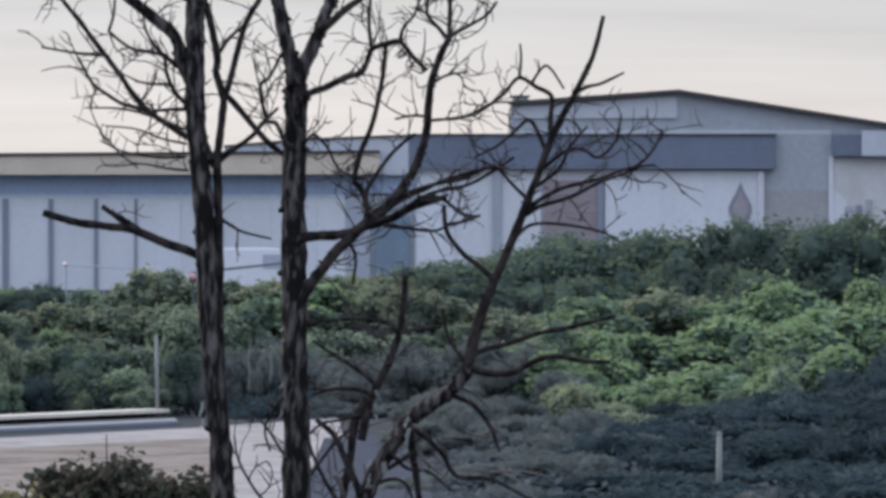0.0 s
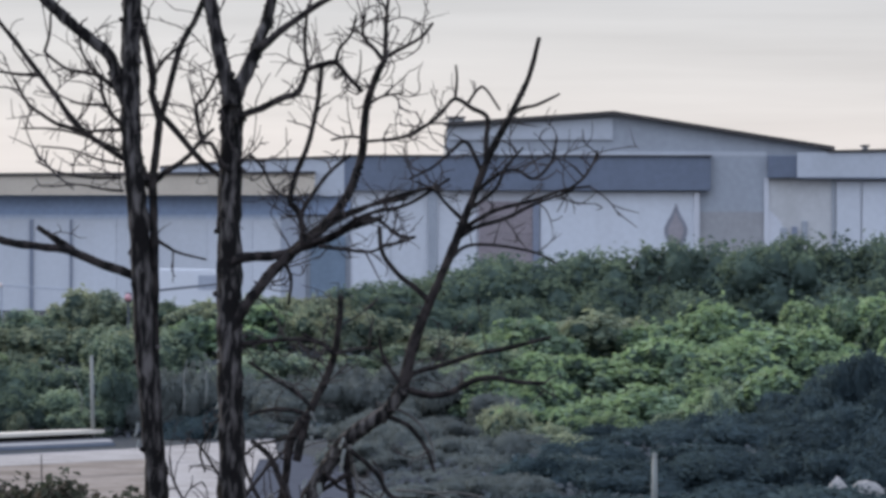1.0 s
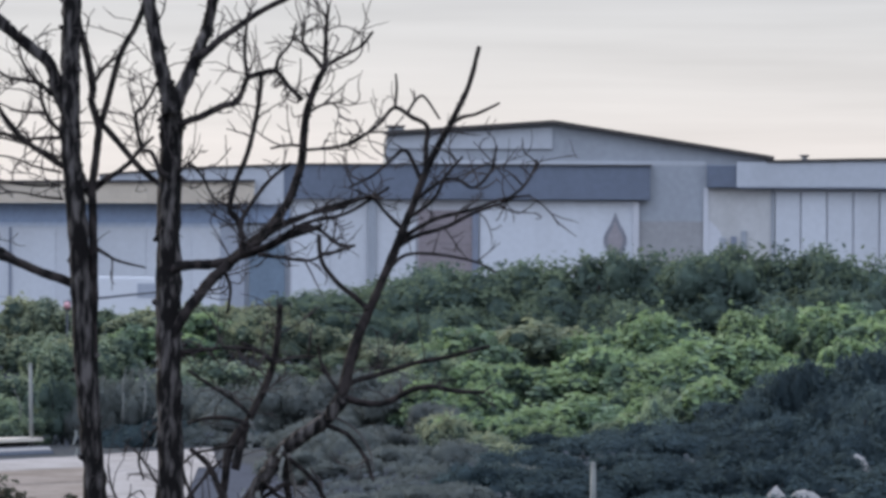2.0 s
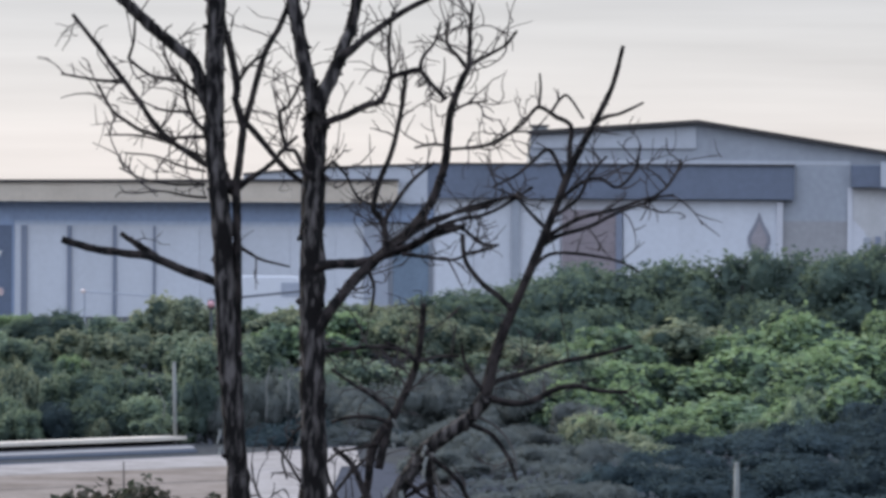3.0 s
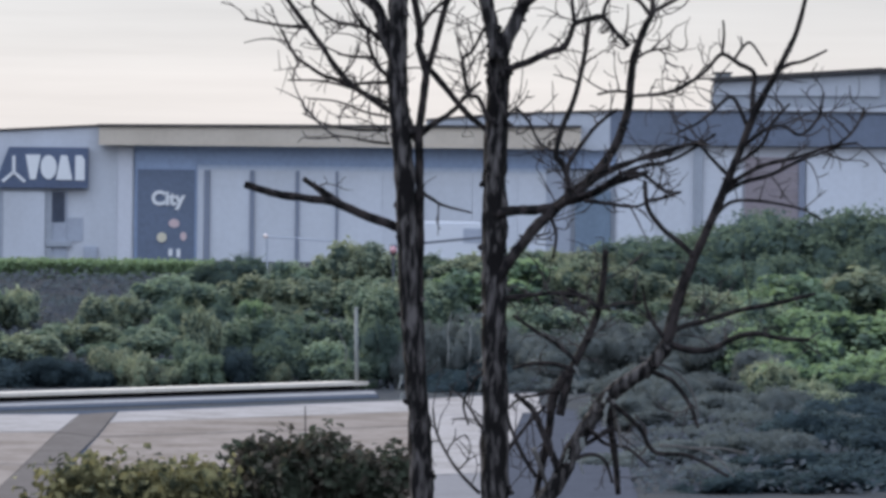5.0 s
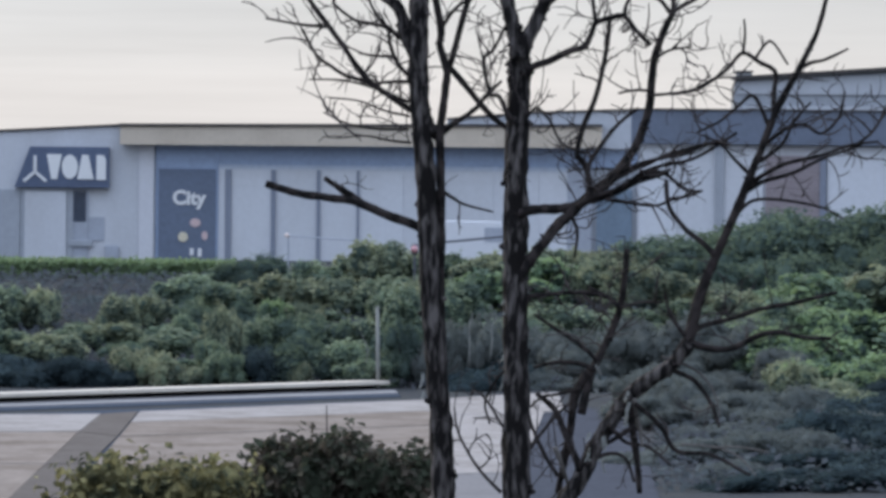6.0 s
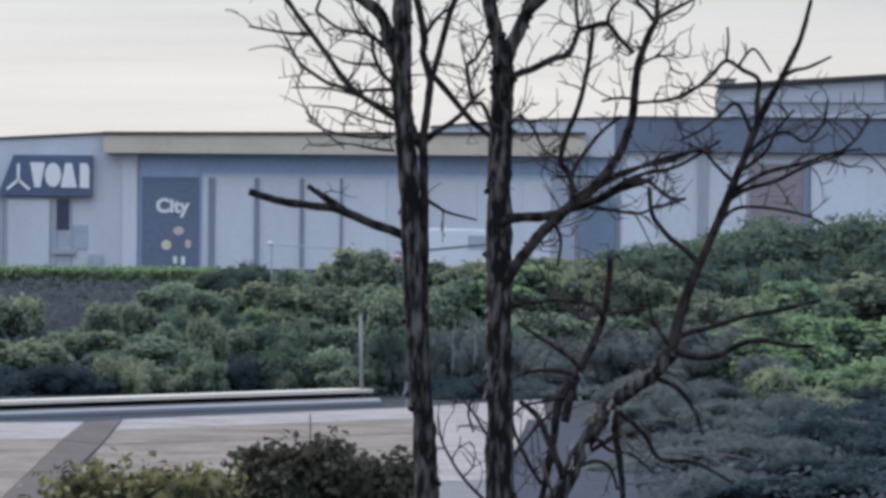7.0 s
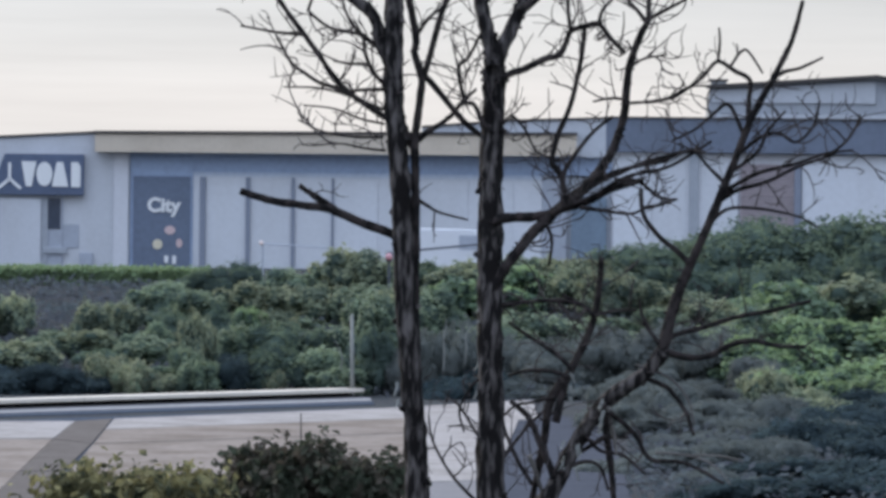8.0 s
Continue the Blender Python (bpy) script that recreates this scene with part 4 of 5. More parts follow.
class Growth:
    """Collects a tree's limbs, in metres from its foot, and grows twigs from them."""

    def __init__(self, tree, seed):
        self.tree, self.rng, self.lines = tree, random.Random(seed), []
        self.foot = Vector(tree.location)

    def limb(self, r0, r1, *points, name="limb", sides=8, rough=0.16, twigs=1.0, depth=0.0, mat=None):
        n = len(points)
        pts = []
        for i, (x, z) in enumerate(points):
            s = i / (n - 1)
            pts.append((x - self.foot.x, depth * s + 0.12 * math.sin(3 * s + x), z, r0 + (r1 - r0) * s))
        line = smooth_line(pts, 6)
        v, f = [], []
        tube(line, sides, v, f, rough)
        rng = self.rng
        for _ in range(22 if name == "trunk" else int(n * r0 * 30)):
            a = line[rng.randrange(1, len(line) - 1)]
            out = Vector((rng.choice((-1, 1)) * rng.uniform(0.5, 1), rng.uniform(-0.6, 0.2), rng.uniform(-0.5, 0.7))).normalized()
            start, r = Vector(a[:3]) + out * a[3] * 0.6, a[3]
            tip = start + out * r * rng.uniform(0.5, 1.0)
            tube([(*start, r * 0.38), (*(start.lerp(tip, 0.6)), r * 0.30), (*tip, r * 0.14)], 6, v, f, 0.2)
        raw(name, v, f, mat or (BARK if r0 > 0.085 else LIMB_BARK), self.tree, smooth=True)
        if twigs:
            self.lines.append((line, twigs))

    def twigs(self, per_metre, length, name="twig_tangle", thick=0.014):
        rng = self.rng
        v, f = [], []

        def shoot(p, d, reach, r, level):
            pts, q = [(*p, r)], Vector(p)
            steps = 6
            curl = Vector((rng.gauss(0, 0.22), rng.gauss(0, 0.12), rng.gauss(0.06, 0.20)))
            for k in range(steps):
                d = (d + curl + Vector((rng.gauss(0, 0.09), rng.gauss(0, 0.06), rng.gauss(0, 0.09)))).normalized()
                q = q + d * (reach / steps)
                pts.append((*q, r * (1 - 0.5 * (k + 1) / steps)))
                if level and k > 0 and rng.random() < 0.42:
                    turn = Vector((rng.gauss(0, 1), rng.gauss(0, 0.6), rng.gauss(0.2, 0.8)))
                    shoot(tuple(q), (d * 0.9 + turn * 0.6).normalized(), reach * rng.uniform(0.35, 0.65), r * 0.75, level - 1)
            tube(pts, 4, v, f)

        for line, amount in self.lines:
            for a, b in zip(line, line[1:]):
                gap = float(np.linalg.norm(b[:3] - a[:3]))
                chance = gap * per_metre * amount
                while rng.random() < chance:
                    chance -= 1
                    along_line = b[:3] - a[:3]
                    d = Vector(along_line).normalized()
                    turn = Vector((rng.gauss(0, 1), rng.gauss(0, 0.7), rng.gauss(0.25, 0.8))).normalized()
                    shoot(tuple(a[:3] + along_line * rng.random()), (d * 0.8 + turn).normalized(), length * rng.uniform(0.5, 1.5), thick * rng.uniform(0.7, 1.2), 1)
        tagged(raw(name, v, f, TWIG, self.tree), kind="stuff")


growth = Growth(bare_tree("tall bare tree with a rough dark double trunk", -2.797, 80.0), 1)
growth.limb(0.143, 0.114, (-2.726, 0.008), (-2.754, 2.006), (-2.769, 3.561), (-2.818, 4.432), (-2.883, 5.217), (-2.94, 5.859), (-2.968, 6.501), (-3.011, 7.143), (-3.068, 7.857), (-3.111, 8.428), (-3.118, 8.927), (-3.118, 9.427), (-3.111, 9.855), (-3.097, 10.426), (-3.082, 10.925), name="trunk", sides=14, rough=0.24, twigs=0.15)
growth.limb(0.057, 0.043, (-2.769, 4.86), (-2.811, 5.573), (-2.818, 6.644), (-2.826, 7.357), (-2.84, 7.785), (-2.797, 8.214), (-2.761, 8.585), (-2.854, 8.927), (-2.84, 9.127), (-2.933, 9.598), (-3.011, 9.855), (-3.097, 10.283), (-3.132, 10.64), sides=8, rough=0.2, twigs=0.2)
growth.limb(0.071, 0.057, (-3.082, 8.178), (-3.011, 8.014), (-2.926, 7.842), (-2.84, 7.728), sides=8, rough=0.1, twigs=0.0)
growth.limb(0.043, 0.036, (-2.747, 8.606), (-2.654, 8.927), (-2.519, 9.441), (-2.412, 9.683), (-2.312, 9.855), (-2.183, 10.211), (-2.133, 10.568), sides=6, rough=0.1, twigs=1.0)
growth.limb(0.029, 0.021, (-2.833, 9.155), (-2.683, 9.369), (-2.533, 9.498), sides=6, rough=0.1, twigs=1.0)
growth.limb(0.043, 0.036, (-2.754, 8.677), (-2.562, 8.463), (-2.34, 8.199), (-2.183, 8.028), (-2.005, 7.892), sides=6, rough=0.1, twigs=1.0)
growth.limb(0.043, 0.029, (-2.818, 7.821), (-2.669, 7.942), (-2.512, 8.042), (-2.34, 8.185), sides=6, rough=0.1, twigs=0.5)
growth.limb(0.029, 0.021, (-2.34, 8.199), (-2.212, 8.342), (-2.084, 8.478), sides=6, rough=0.1, twigs=1.0)
growth.limb(0.086, 0.064, (-3.118, 8.713), (-3.261, 8.984), (-3.375, 9.377), (-3.582, 9.569), (-3.932, 9.855), (-4.238, 10.14), (-4.524, 10.39), (-4.809, 10.711), sides=8, rough=0.22, twigs=1.0)
growth.limb(0.043, 0.025, (-3.132, 8.071), (-3.275, 8.142), (-3.489, 8.285), (-3.71, 8.442), (-3.917, 8.677), (-4.117, 8.97), (-4.403, 9.348), (-4.752, 9.79), (-4.916, 9.997), sides=6, rough=0.1, twigs=1.5)
growth.limb(0.029, 0.018, (-3.71, 8.435), (-3.917, 8.499), (-4.06, 8.542), (-4.238, 8.656), (-4.417, 8.799), (-4.595, 9.113), sides=6, rough=0.1, twigs=1.5)
growth.limb(0.029, 0.018, (-3.132, 8.456), (-3.275, 8.463), (-3.489, 8.456), (-3.71, 8.435), sides=6, rough=0.1, twigs=2.0)
growth.limb(0.029, 0.018, (-3.168, 8.513), (-3.261, 8.556), (-3.396, 8.713), (-3.482, 8.927), (-3.518, 9.127), (-3.703, 9.184), (-3.896, 9.22), (-4.06, 9.32), (-4.217, 9.455), sides=6, rough=0.1, twigs=2.0)
growth.limb(0.025, 0.014, (-4.238, 9.141), (-4.374, 9.155), (-4.595, 9.17), (-4.816, 9.205), (-5.059, 9.248), sides=6, rough=0.1, twigs=0.9)
growth.limb(0.029, 0.014, (-3.261, 8.941), (-3.454, 9.105), (-3.596, 9.227), (-3.725, 9.427), (-3.775, 9.641), sides=6, rough=0.1, twigs=2.0)
growth.limb(0.021, 0.014, (-4.217, 9.455), (-4.146, 9.676), (-4.131, 9.926), sides=6, rough=0.1, twigs=2.0)
growth.limb(0.021, 0.014, (-3.454, 8.784), (-3.668, 8.784), (-3.882, 8.82), sides=6, rough=0.1, twigs=2.0)
growth.limb(0.064, 0.043, (-3.04, 6.608), (-3.204, 6.672), (-3.525, 6.786), (-3.917, 6.943), (-4.167, 6.979), (-4.524, 7.022), (-4.809, 7.086), (-5.038, 7.165), sides=8, rough=0.22, twigs=0.15)
growth.limb(0.05, 0.036, (-3.846, 6.929), (-3.989, 7.036), (-4.131, 7.129), (-4.296, 7.243), sides=8, rough=0.22, twigs=0.15)
growth.limb(0.029, 0.014, (-2.847, 7.108), (-2.669, 7.001), (-2.512, 6.915), (-2.169, 6.829), sides=6, rough=0.1, twigs=0.3)
growth.limb(0.020, 0.011, (-3.246, 8.205), (-3.619, 8.359), (-4.049, 8.470), (-4.506, 8.480), sides=6, rough=0.1, twigs=1.0)
growth.limb(0.018, 0.010, (-3.243, 7.862), (-3.615, 7.859), (-4.009, 7.927), (-4.317, 8.068), sides=6, rough=0.1, twigs=1.0)
growth.limb(0.018, 0.010, (-3.230, 8.027), (-3.545, 8.095), (-3.868, 8.214), (-4.261, 8.254), sides=6, rough=0.1, twigs=1.0)
growth.limb(0.018, 0.010, (-3.213, 7.691), (-3.471, 7.718), (-3.757, 7.772), (-4.043, 7.756), sides=6, rough=0.1, twigs=1.0)
growth.twigs(3.6, 0.46)
growth = Growth(bare_tree("tall bare tree with a forked dark trunk", -1.848, 80.0), 2)
growth.limb(0.178, 0.136, (-1.827, 0.008), (-1.834, 2.006), (-1.841, 3.561), (-1.841, 4.432), (-1.862, 5.217), (-1.877, 6.002), (-1.877, 6.786), (-1.877, 7.5), (-1.862, 8.071), (-1.848, 8.57), (-1.855, 8.856), name="trunk", sides=14, rough=0.24, twigs=0.1)
growth.limb(0.107, 0.078, (-1.862, 8.784), (-1.912, 9.07), (-1.991, 9.427), (-2.076, 9.855), (-2.155, 10.283), (-2.198, 10.782), sides=8, rough=0.22, twigs=0.5)
growth.limb(0.1, 0.064, (-1.841, 8.784), (-1.741, 9.013), (-1.591, 9.369), (-1.47, 9.683), (-1.406, 9.855), (-1.313, 10.354), sides=8, rough=0.22, twigs=0.5)
growth.limb(0.057, 0.029, (-1.527, 9.462), (-1.427, 9.541), (-1.242, 9.712), (-1.07, 9.84), (-0.742, 10.069), (-0.385, 10.247), (0.043, 10.426), sides=8, rough=0.1, twigs=1.0)
growth.limb(0.05, 0.029, (-1.755, 8.627), (-1.598, 8.699), (-1.47, 8.742), (-1.213, 8.87), (-1.027, 8.927), (-0.942, 9.105), (-0.892, 9.227), (-0.721, 9.291), (-0.542, 9.32), (-0.371, 9.127), (-0.2, 8.956), sides=6, rough=0.1, twigs=1.5)
growth.limb(0.029, 0.018, (-0.892, 9.227), (-0.928, 9.498), (-0.92, 9.783), (-0.885, 10.069), sides=6, rough=0.1, twigs=2.0)
growth.limb(0.029, 0.014, (-0.542, 9.312), (-0.492, 9.498), (-0.35, 9.676), (-0.278, 9.926), sides=6, rough=0.1, twigs=2.0)
growth.limb(0.036, 0.018, (-1.855, 7.928), (-1.991, 8.071), (-2.098, 8.285), (-2.219, 8.342), (-2.298, 8.749), (-2.183, 8.87), (-2.041, 9.155), (-1.991, 9.284), sides=6, rough=0.1, twigs=1.5)
growth.limb(0.021, 0.014, (-1.741, 8.035), (-1.627, 8.142), (-1.456, 7.985), (-1.313, 7.714), (-1.027, 7.571), sides=6, rough=0.1, twigs=2.0)
growth.limb(0.068, 0.039, (-1.869, 6.801), (-1.705, 6.858), (-1.313, 6.886), (-1.027, 6.958), (-0.599, 7.108), (-0.35, 7.243), (0.043, 7.357), sides=8, rough=0.22, twigs=0.2)
growth.limb(0.082, 0.039, (-1.898, 5.859), (-1.777, 6.073), (-1.598, 6.358), (-1.242, 6.772), (-0.885, 7.086), (-0.564, 7.393), (-0.328, 7.771), (-0.207, 8.199), (-0.143, 8.784), (-0.029, 9.141), (0.086, 9.369), sides=8, rough=0.22, twigs=0.3)
growth.limb(0.036, 0.021, (0.086, 9.369), (0.093, 9.641), (0.1, 9.89), (0.128, 10.14), sides=6, rough=0.1, twigs=2.0)
growth.limb(0.029, 0.018, (0.071, 9.341), (-0.043, 9.484), (-0.193, 9.676), (-0.171, 9.926), sides=6, rough=0.1, twigs=2.0)
growth.limb(0.029, 0.018, (0.093, 9.384), (0.221, 9.462), (0.364, 9.541), (0.557, 9.655), (0.685, 9.819), sides=6, rough=0.1, twigs=2.0)
growth.limb(0.043, 0.029, (-0.942, 7.036), (-0.956, 7.25), (-1.027, 7.464), (-1.113, 7.586), (-1.027, 7.942), (-0.906, 8.228), (-0.821, 8.549), (-0.749, 8.927), (-0.714, 9.27), sides=6, rough=0.1, twigs=1.0)
growth.limb(0.036, 0.021, (-0.949, 7.108), (-0.956, 7.429), (-0.763, 7.75), (-0.564, 7.985), (-0.342, 8.156), sides=6, rough=0.1, twigs=0.5)
growth.limb(0.039, 0.021, (-1.099, 6.915), (-0.742, 7.179), (-0.385, 7.393), (0.043, 7.571), (0.4, 7.678), (0.756, 7.771), sides=6, rough=0.1, twigs=0.8)
growth.limb(0.032, 0.018, (-0.956, 7.015), (-0.599, 7.143), (-0.171, 7.393), (0.328, 7.514), (0.685, 7.714), (0.899, 7.857), sides=6, rough=0.1, twigs=0.8)
growth.limb(0.029, 0.016, (-0.599, 7.343), (-0.171, 7.5), (0.257, 7.586), (0.542, 7.714), (0.828, 7.714), sides=6, rough=0.1, twigs=1.0)
growth.limb(0.029, 0.014, (-0.314, 7.357), (-0.029, 7.343), (0.257, 7.143), (0.471, 7.115), sides=6, rough=0.1, twigs=1.0)
growth.limb(0.029, 0.014, (-0.742, 7.001), (-0.457, 6.965), (-0.1, 6.929), (0.114, 7.036), sides=6, rough=0.1, twigs=1.0)
growth.limb(0.029, 0.014, (-1.17, 6.786), (-1.099, 6.572), (-1.135, 6.251), sides=6, rough=0.1, twigs=1.0)
growth.limb(0.021, 0.014, (-0.186, 8.321), (0.043, 8.342), (0.328, 8.392), (0.614, 8.535), (0.828, 8.556), sides=6, rough=0.1, twigs=2.0)
growth.limb(0.021, 0.014, (-0.193, 8.371), (-0.385, 8.385), (-0.599, 8.342), sides=6, rough=0.1, twigs=2.0)
growth.limb(0.021, 0.014, (-0.128, 8.784), (0.043, 8.891), (0.328, 8.941), sides=6, rough=0.1, twigs=2.0)
growth.limb(0.036, 0.021, (-1.848, 5.752), (-1.384, 5.802), (-0.956, 5.823), (-0.599, 5.716), sides=6, rough=0.15, twigs=2.0)
growth.limb(0.025, 0.014, (-1.884, 3.932), (-2.026, 4.146), (-2.155, 4.346), (-2.298, 4.539), sides=6, rough=0.1, twigs=1.0)
growth.limb(0.025, 0.014, (-2.026, 3.29), (-2.241, 3.504), (-2.419, 3.74), (-2.583, 4.061), (-2.633, 4.346), sides=6, rough=0.1, twigs=1.0)
growth.limb(0.021, 0.014, (-1.955, 4.86), (-2.098, 4.717), (-2.241, 4.432), (-2.183, 4.146), sides=6, rough=0.1, twigs=1.0)
growth.twigs(5.2, 0.46)
growth = Growth(bare_tree("leaning bare tree with a crooked broken trunk", -1.027, 80.0), 3)
growth.limb(0.111, 0.089, (-1.598, 0.008), (-1.384, 2.719), (-1.027, 3.469), (-0.813, 3.932), (-0.635, 4.218), (-0.35, 4.589), (0.114, 4.931), (0.314, 5.202), name="trunk", sides=12, rough=0.26, twigs=0.1)
growth.limb(0.082, 0.029, (0.257, 5.11), (0.328, 5.288), (0.435, 5.716), (0.542, 6.037), (0.649, 6.287), (0.899, 6.858), (1.149, 7.5), (1.434, 8.214), (1.684, 8.692), (1.898, 9.141), (2.026, 9.641), name="trunk", sides=10, rough=0.22, twigs=0.5)
growth.limb(0.043, 0.029, (0.642, 6.308), (0.471, 6.473), (0.257, 6.644), (0.057, 6.915), (0.014, 7.25), sides=6, rough=0.1, twigs=0.5)
growth.limb(0.029, 0.018, (0.021, 7.001), (0.221, 7.036), (0.471, 7.122), sides=6, rough=0.1, twigs=0.75)
growth.limb(0.029, 0.014, (1.67, 8.67), (1.827, 8.749), (1.984, 8.784), (2.148, 8.856), (2.29, 8.927), sides=6, rough=0.1, twigs=0.8)
growth.limb(0.036, 0.018, (1.363, 7.985), (1.363, 8.356), (1.377, 8.627), (1.184, 8.749), (0.963, 8.863), (0.792, 8.677), (0.614, 8.535), (0.385, 8.371), sides=6, rough=0.1, twigs=0.8)
growth.limb(0.021, 0.014, (0.97, 8.863), (0.992, 9.105), (0.978, 9.284), sides=6, rough=0.1, twigs=0.8)
growth.limb(0.021, 0.014, (1.113, 8.784), (1.27, 8.998), (1.363, 8.977), (1.534, 8.72), sides=6, rough=0.1, twigs=0.8)
growth.limb(0.029, 0.014, (1.313, 7.928), (1.113, 8.321), (0.906, 8.185), (0.685, 7.999), (0.4, 7.857), sides=6, rough=0.1, twigs=1.5)
growth.limb(0.036, 0.018, (1.042, 7.2), (1.292, 7.357), (1.541, 7.479), (1.969, 7.586), (2.326, 7.714), (2.683, 7.764), sides=6, rough=0.1, twigs=1.0)
growth.limb(0.036, 0.018, (1.006, 7.108), (1.256, 7.25), (1.613, 7.357), (1.969, 7.536), (2.469, 7.714), sides=6, rough=0.1, twigs=1.0)
growth.limb(0.029, 0.014, (1.22, 7.678), (1.541, 7.928), (1.755, 7.964), (1.969, 7.857), (2.183, 8.071), (2.255, 8.392), sides=6, rough=0.1, twigs=2.0)
growth.limb(0.021, 0.014, (2.326, 7.678), (2.54, 7.821), (2.683, 7.999), (2.769, 8.214), sides=6, rough=0.1, twigs=2.0)
growth.limb(0.029, 0.014, (0.899, 6.822), (1.113, 7.001), (1.47, 7.015), (1.969, 6.929), (2.255, 6.786), sides=6, rough=0.1, twigs=0.75)
growth.limb(0.029, 0.014, (1.056, 7.343), (0.863, 7.536), (0.699, 7.714), (0.471, 7.821), sides=6, rough=0.1, twigs=0.75)
growth.limb(0.029, 0.014, (1.149, 7.464), (1.47, 7.714), (1.613, 7.999), (1.827, 8.249), sides=6, rough=0.1, twigs=2.0)
growth.limb(0.043, 0.025, (0.314, 5.288), (0.507, 5.416), (0.828, 5.502), (1.256, 5.645), (1.684, 5.73), (2.183, 5.859), sides=6, rough=0.15, twigs=1.0)
growth.limb(0.05, 0.029, (0.328, 5.202), (0.578, 5.131), (0.863, 5.131), (1.184, 5.288), (1.434, 5.345), (1.755, 5.288), (2.112, 5.274), sides=6, rough=0.15, twigs=0.8)
growth.limb(0.029, 0.014, (0.271, 5.288), (0.114, 5.502), (0.043, 5.68), (0.014, 5.859), sides=6, rough=0.1, twigs=1.0)
growth.limb(0.057, 0.036, (-1.027, 4.289), (-0.92, 4.753), (-0.778, 5.074), (-0.635, 5.374), (-0.542, 5.68), (-0.485, 6.073), (-0.471, 6.373), sides=8, rough=0.15, twigs=2.0)
growth.limb(0.036, 0.021, (-0.557, 5.645), (-0.742, 5.788), (-0.956, 5.887), sides=6, rough=0.15, twigs=0.5)
growth.limb(0.021, 0.014, (-0.542, 5.631), (-0.314, 5.702), (-0.014, 5.716), sides=6, rough=0.1, twigs=0.5)
growth.limb(0.036, 0.021, (-0.828, 4.967), (-1.027, 5.145), (-1.313, 5.324), (-1.634, 5.538), sides=6, rough=0.15, twigs=0.5)
growth.limb(0.036, 0.021, (-0.871, 4.86), (-1.099, 4.931), (-1.384, 4.931), (-1.634, 4.86), sides=6, rough=0.15, twigs=0.5)
growth.limb(0.061, 0.043, (-0.942, 4.824), (-1.085, 4.574), (-1.156, 4.146), (-1.227, 3.718), (-1.313, 3.29), sides=8, rough=0.22, twigs=1.0)
growth.limb(0.054, 0.036, (-0.442, 4.539), (-0.4, 4.218), (-0.328, 3.79), (-0.278, 3.29), sides=8, rough=0.22, twigs=1.0)
growth.limb(0.046, 0.032, (-1.027, 3.576), (-1.242, 4.075), (-1.384, 4.36), (-1.598, 4.539), sides=8, rough=0.22, twigs=1.0)
growth.limb(0.036, 0.021, (-0.35, 4.432), (-0.029, 4.146), (0.186, 3.825), (0.614, 3.79), (1.113, 3.54), sides=6, rough=0.15, twigs=0.5)
growth.limb(0.036, 0.021, (0.114, 4.86), (0.4, 4.717), (0.614, 4.432), (0.721, 4.146), sides=6, rough=0.15, twigs=0.5)
growth.limb(0.036, 0.021, (-0.35, 4.146), (-0.671, 3.932), (-0.885, 3.79), sides=6, rough=0.15, twigs=0.5)
growth.limb(0.029, 0.018, (-1.705, 3.79), (-1.598, 3.947), (-1.384, 4.218), (-1.156, 4.446), sides=6, rough=0.1, twigs=0.5)
growth.limb(0.029, 0.018, (-1.313, 3.504), (-1.491, 3.79), (-1.655, 4.146), (-1.705, 4.396), sides=6, rough=0.1, twigs=0.5)
growth.limb(0.025, 0.014, (-1.027, 4.61), (-1.313, 4.539), (-1.527, 4.489), (-1.684, 4.36), sides=6, rough=0.1, twigs=0.5)
growth.limb(0.029, 0.018, (-0.671, 4.146), (-0.457, 3.932), (-0.171, 3.875), (0.114, 3.647), sides=6, rough=0.1, twigs=0.5)
growth.limb(0.029, 0.018, (-0.992, 3.647), (-0.671, 3.79), (-0.457, 3.718), (-0.35, 3.433), sides=6, rough=0.1, twigs=0.5)
# pale broken ends
growth.limb(0.020, 0.010, (0.238, 3.916), (0.631, 3.884), (0.952, 3.780), (1.190, 3.533), sides=6, rough=0.15, twigs=0.0, mat=PALE_STICK)
growth.limb(0.016, 0.009, (0.631, 3.884), (0.987, 3.888), (1.344, 3.834), sides=6, rough=0.15, twigs=0.0, mat=PALE_STICK)
growth.limb(0.020, 0.012, (-0.007, 5.021), (0.394, 4.867), (0.639, 4.598), (0.727, 4.278), sides=6, rough=0.15, twigs=0.0, mat=DRY_STICK)
growth.limb(0.034, 0.020, (-0.359, 4.482), (-0.329, 4.268), (-0.284, 4.090), (-0.254, 3.876), sides=6, rough=0.15, twigs=0.0, mat=PALE_STICK)
growth.limb(0.034, 0.020, (-1.353, 3.866), (-1.266, 3.652), (-1.200, 3.438), (-1.112, 3.225), sides=6, rough=0.15, twigs=0.0, mat=PALE_STICK)
growth.twigs(3.4, 0.46)

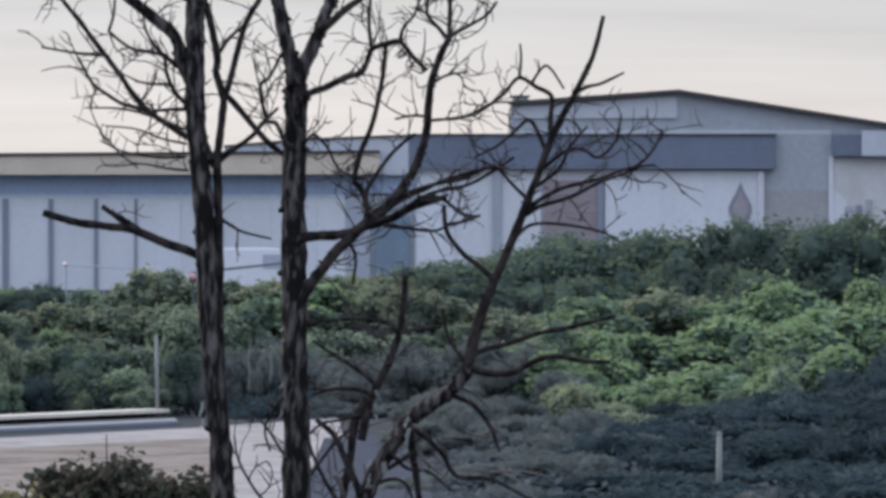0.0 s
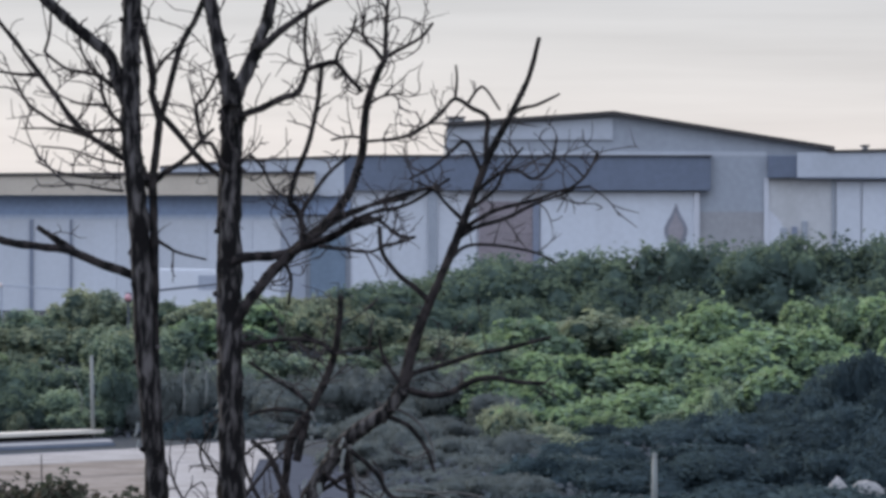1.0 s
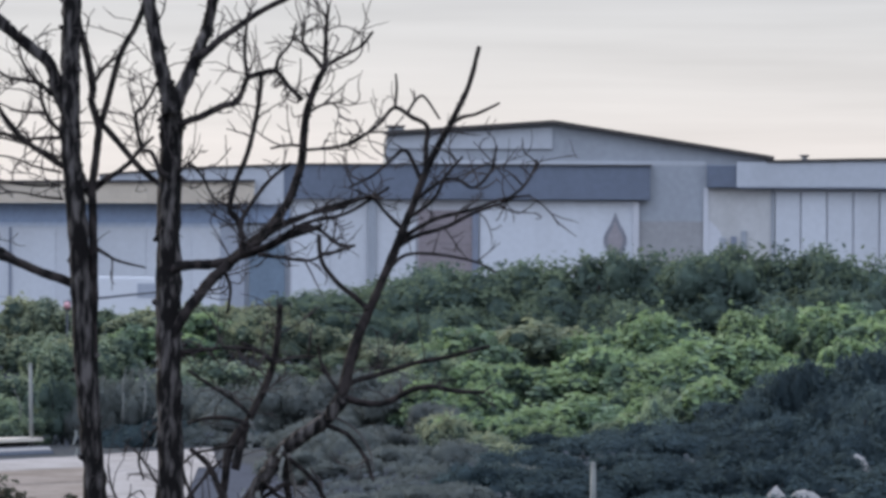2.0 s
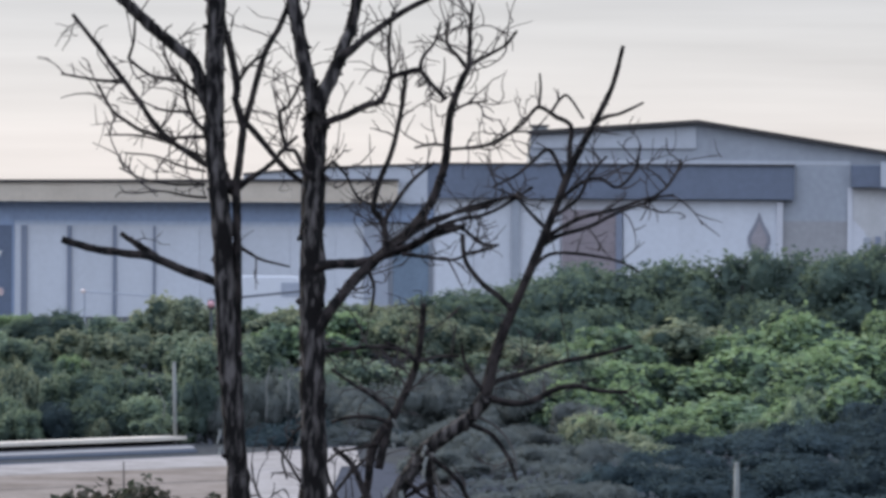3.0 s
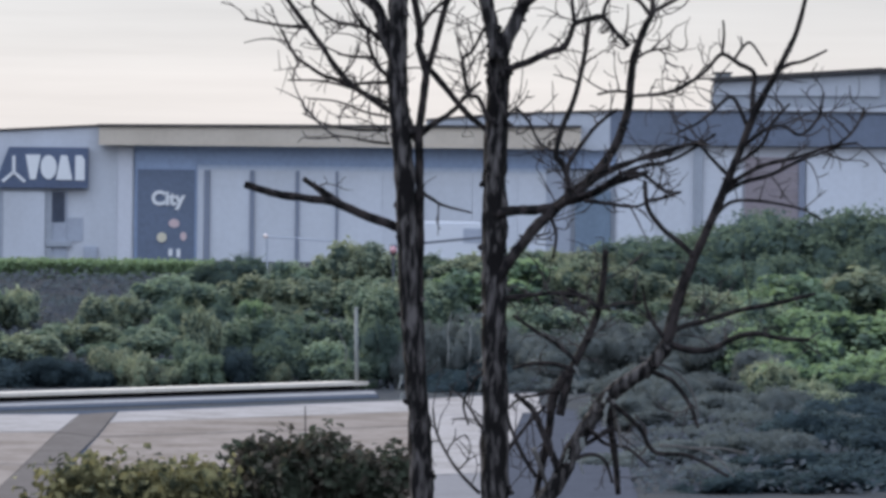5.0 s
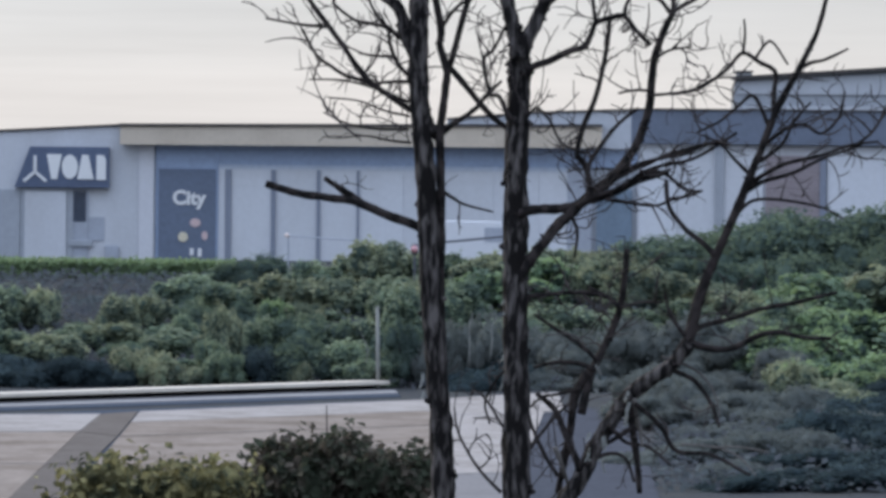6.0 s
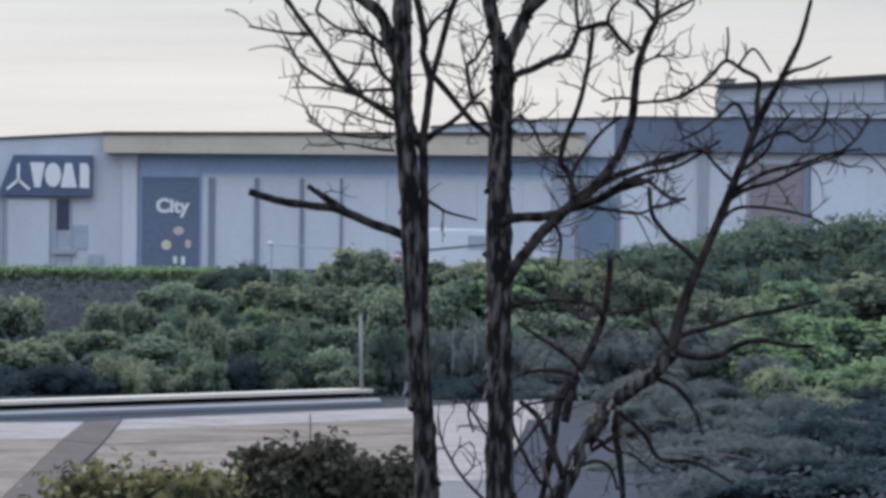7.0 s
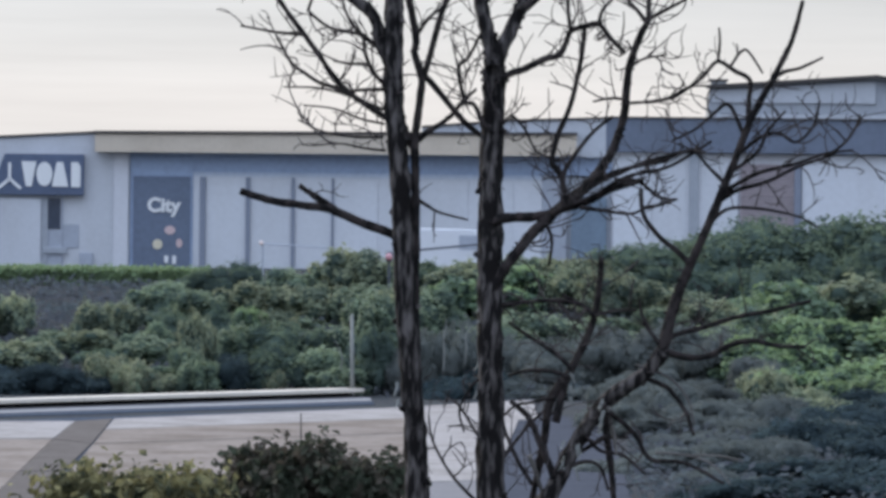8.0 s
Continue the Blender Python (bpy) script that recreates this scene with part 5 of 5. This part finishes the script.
def peeling_bark(tree, u, z0, z1, spread, count, seed):
    """Loose pale flakes hanging on a trunk."""
    rng = random.Random(seed)
    v, f = [], []
    for _ in range(count):
        z, a = rng.uniform(z0, z1), rng.choice((-1, 1)) * rng.uniform(0.7, 1.0)
        x, long, wide = u + a * spread, rng.uniform(0.06, 0.2), rng.uniform(0.012, 0.03)
        i = len(v)
        for k in range(4):
            s = k / 3
            out = a * 0.05 * s * s
            v += [(x + out - wide * (1 - 0.4 * s), -0.08, z - long * s), (x + out + wide * (1 - 0.4 * s), -0.10, z - long * s + 0.01)]
        for k in range(3):
            f.append((i + 2 * k, i + 2 * k + 1, i + 2 * k + 3, i + 2 * k + 2))
    tagged(raw("loose_bark", v, f, POST, tree), "pale peeling bark flakes", kind="stuff")


for tree, u, spread, seed in ((TREES[0], -2.94, 0.11, 5), (TREES[1], -1.877, 0.14, 6)):
    peeling_bark(tree, u - tree.location.x, 4.432, 6.715, spread, 14, seed)
for u, z0, z1, seed in ((-0.35, 4.218, 4.753, 7), (-0.828, 3.576, 4.146, 8), (-0.92, 4.574, 4.931, 9)):
    peeling_bark(TREES[2], u - TREES[2].location.x, z0, z1, 0.1, 7, seed)

# ---- posts and stones ----
def post(x, y, z0, z1, r, lean=0.0):
    e = thing("marker_post", "pale weathered post among the shrubs", "post", "marker posts")
    v, f = [], []
    tube([(0, 0, 0, r), (lean * 0.5, 0, (z1 - z0) * 0.5, r * 0.95), (lean, 0, z1 - z0, r * 0.8)], 8, v, f, 0.06)
    raw("shaft", v, f, POST, e, smooth=True)
    cap = bmesh.new()
    bmesh.ops.create_cone(cap, cap_ends=True, segments=8, radius1=r * 0.95, radius2=r * 0.5, depth=0.08)
    bmesh.ops.translate(cap, vec=(lean, 0, z1 - z0 + 0.03), verts=cap.verts[:])
    part("cap", cap, POST, e)
    e.location = (x, y, z0)


post(-9.125, 203.0, 0.0, 2.666, 0.07, -0.05)
post(6.468, 148.0, 0.0, 1.692, 0.075)


def stone(x, y, rx, ry, rz, seed):
    bm = bmesh.new()
    bmesh.ops.create_icosphere(bm, subdivisions=2, radius=1.0)
    for v in bm.verts:
        k = 1 + 0.12 * noise.noise(v.co * 1.4 + Vector((seed, 0, 0)))
        v.co = (v.co.x * rx * k, v.co.y * ry * k, (v.co.z * 0.9 + 0.6) * rz * k)
    ob = part("boulder", bm, STONE)
    ob.location = (x, y, 0)
    tagged(ob, "pale rounded stone lying among dark shrubs", "stone", "pale stones")


stone(11.326, 156.0, 0.30, 0.25, 0.56, 1)
stone(12.022, 156.0, 0.48, 0.30, 0.55, 2)
stone(14.496, 170.0, 0.42, 0.28, 0.77, 3)
stone(9.452, 148.0, 0.14, 0.15, 0.36, 4)


def stake(x, y, top):
    v, f = [], []
    tube([(0, 0, -0.1, 0.022), (0.03, 0, top * 0.5, 0.02), (0.01, 0, top, 0.014)], 6, v, f, 0.1)
    ob = raw("garden_stake", v, f, TWIG)
    ob.location = (x, y, 0)
    tagged(ob, "thin dark stake standing in the paved yard edge", "stake")


def dead_stem(x, y, z0, z1, lean):
    v, f = [], []
    tube(smooth_line([(0, 0, z0 - 0.6, 0.02), (lean * 0.3, 0, z0, 0.022), (lean * 0.1, 0, (z0 + z1) / 2, 0.018), (lean, 0, z1, 0.010)], 3), 6, v, f, 0.2)
    ob = raw("dead_stem", v, f, POST, smooth=True)
    ob.location = (x, y, 0)
    tagged(ob, "pale dead stem standing among bank shrubs", "stem", "dead stems")


for u, top, low, lean in ((-6.259, 2.587, 1.405, 0.12), (-9.498, 1.859, 0.768, -0.25), (-5.568, 2.405, 1.678, 0.2)):
    dead_stem(u, 204.0, low, top, lean)
stake(-7.442, 140.0, 2.006)
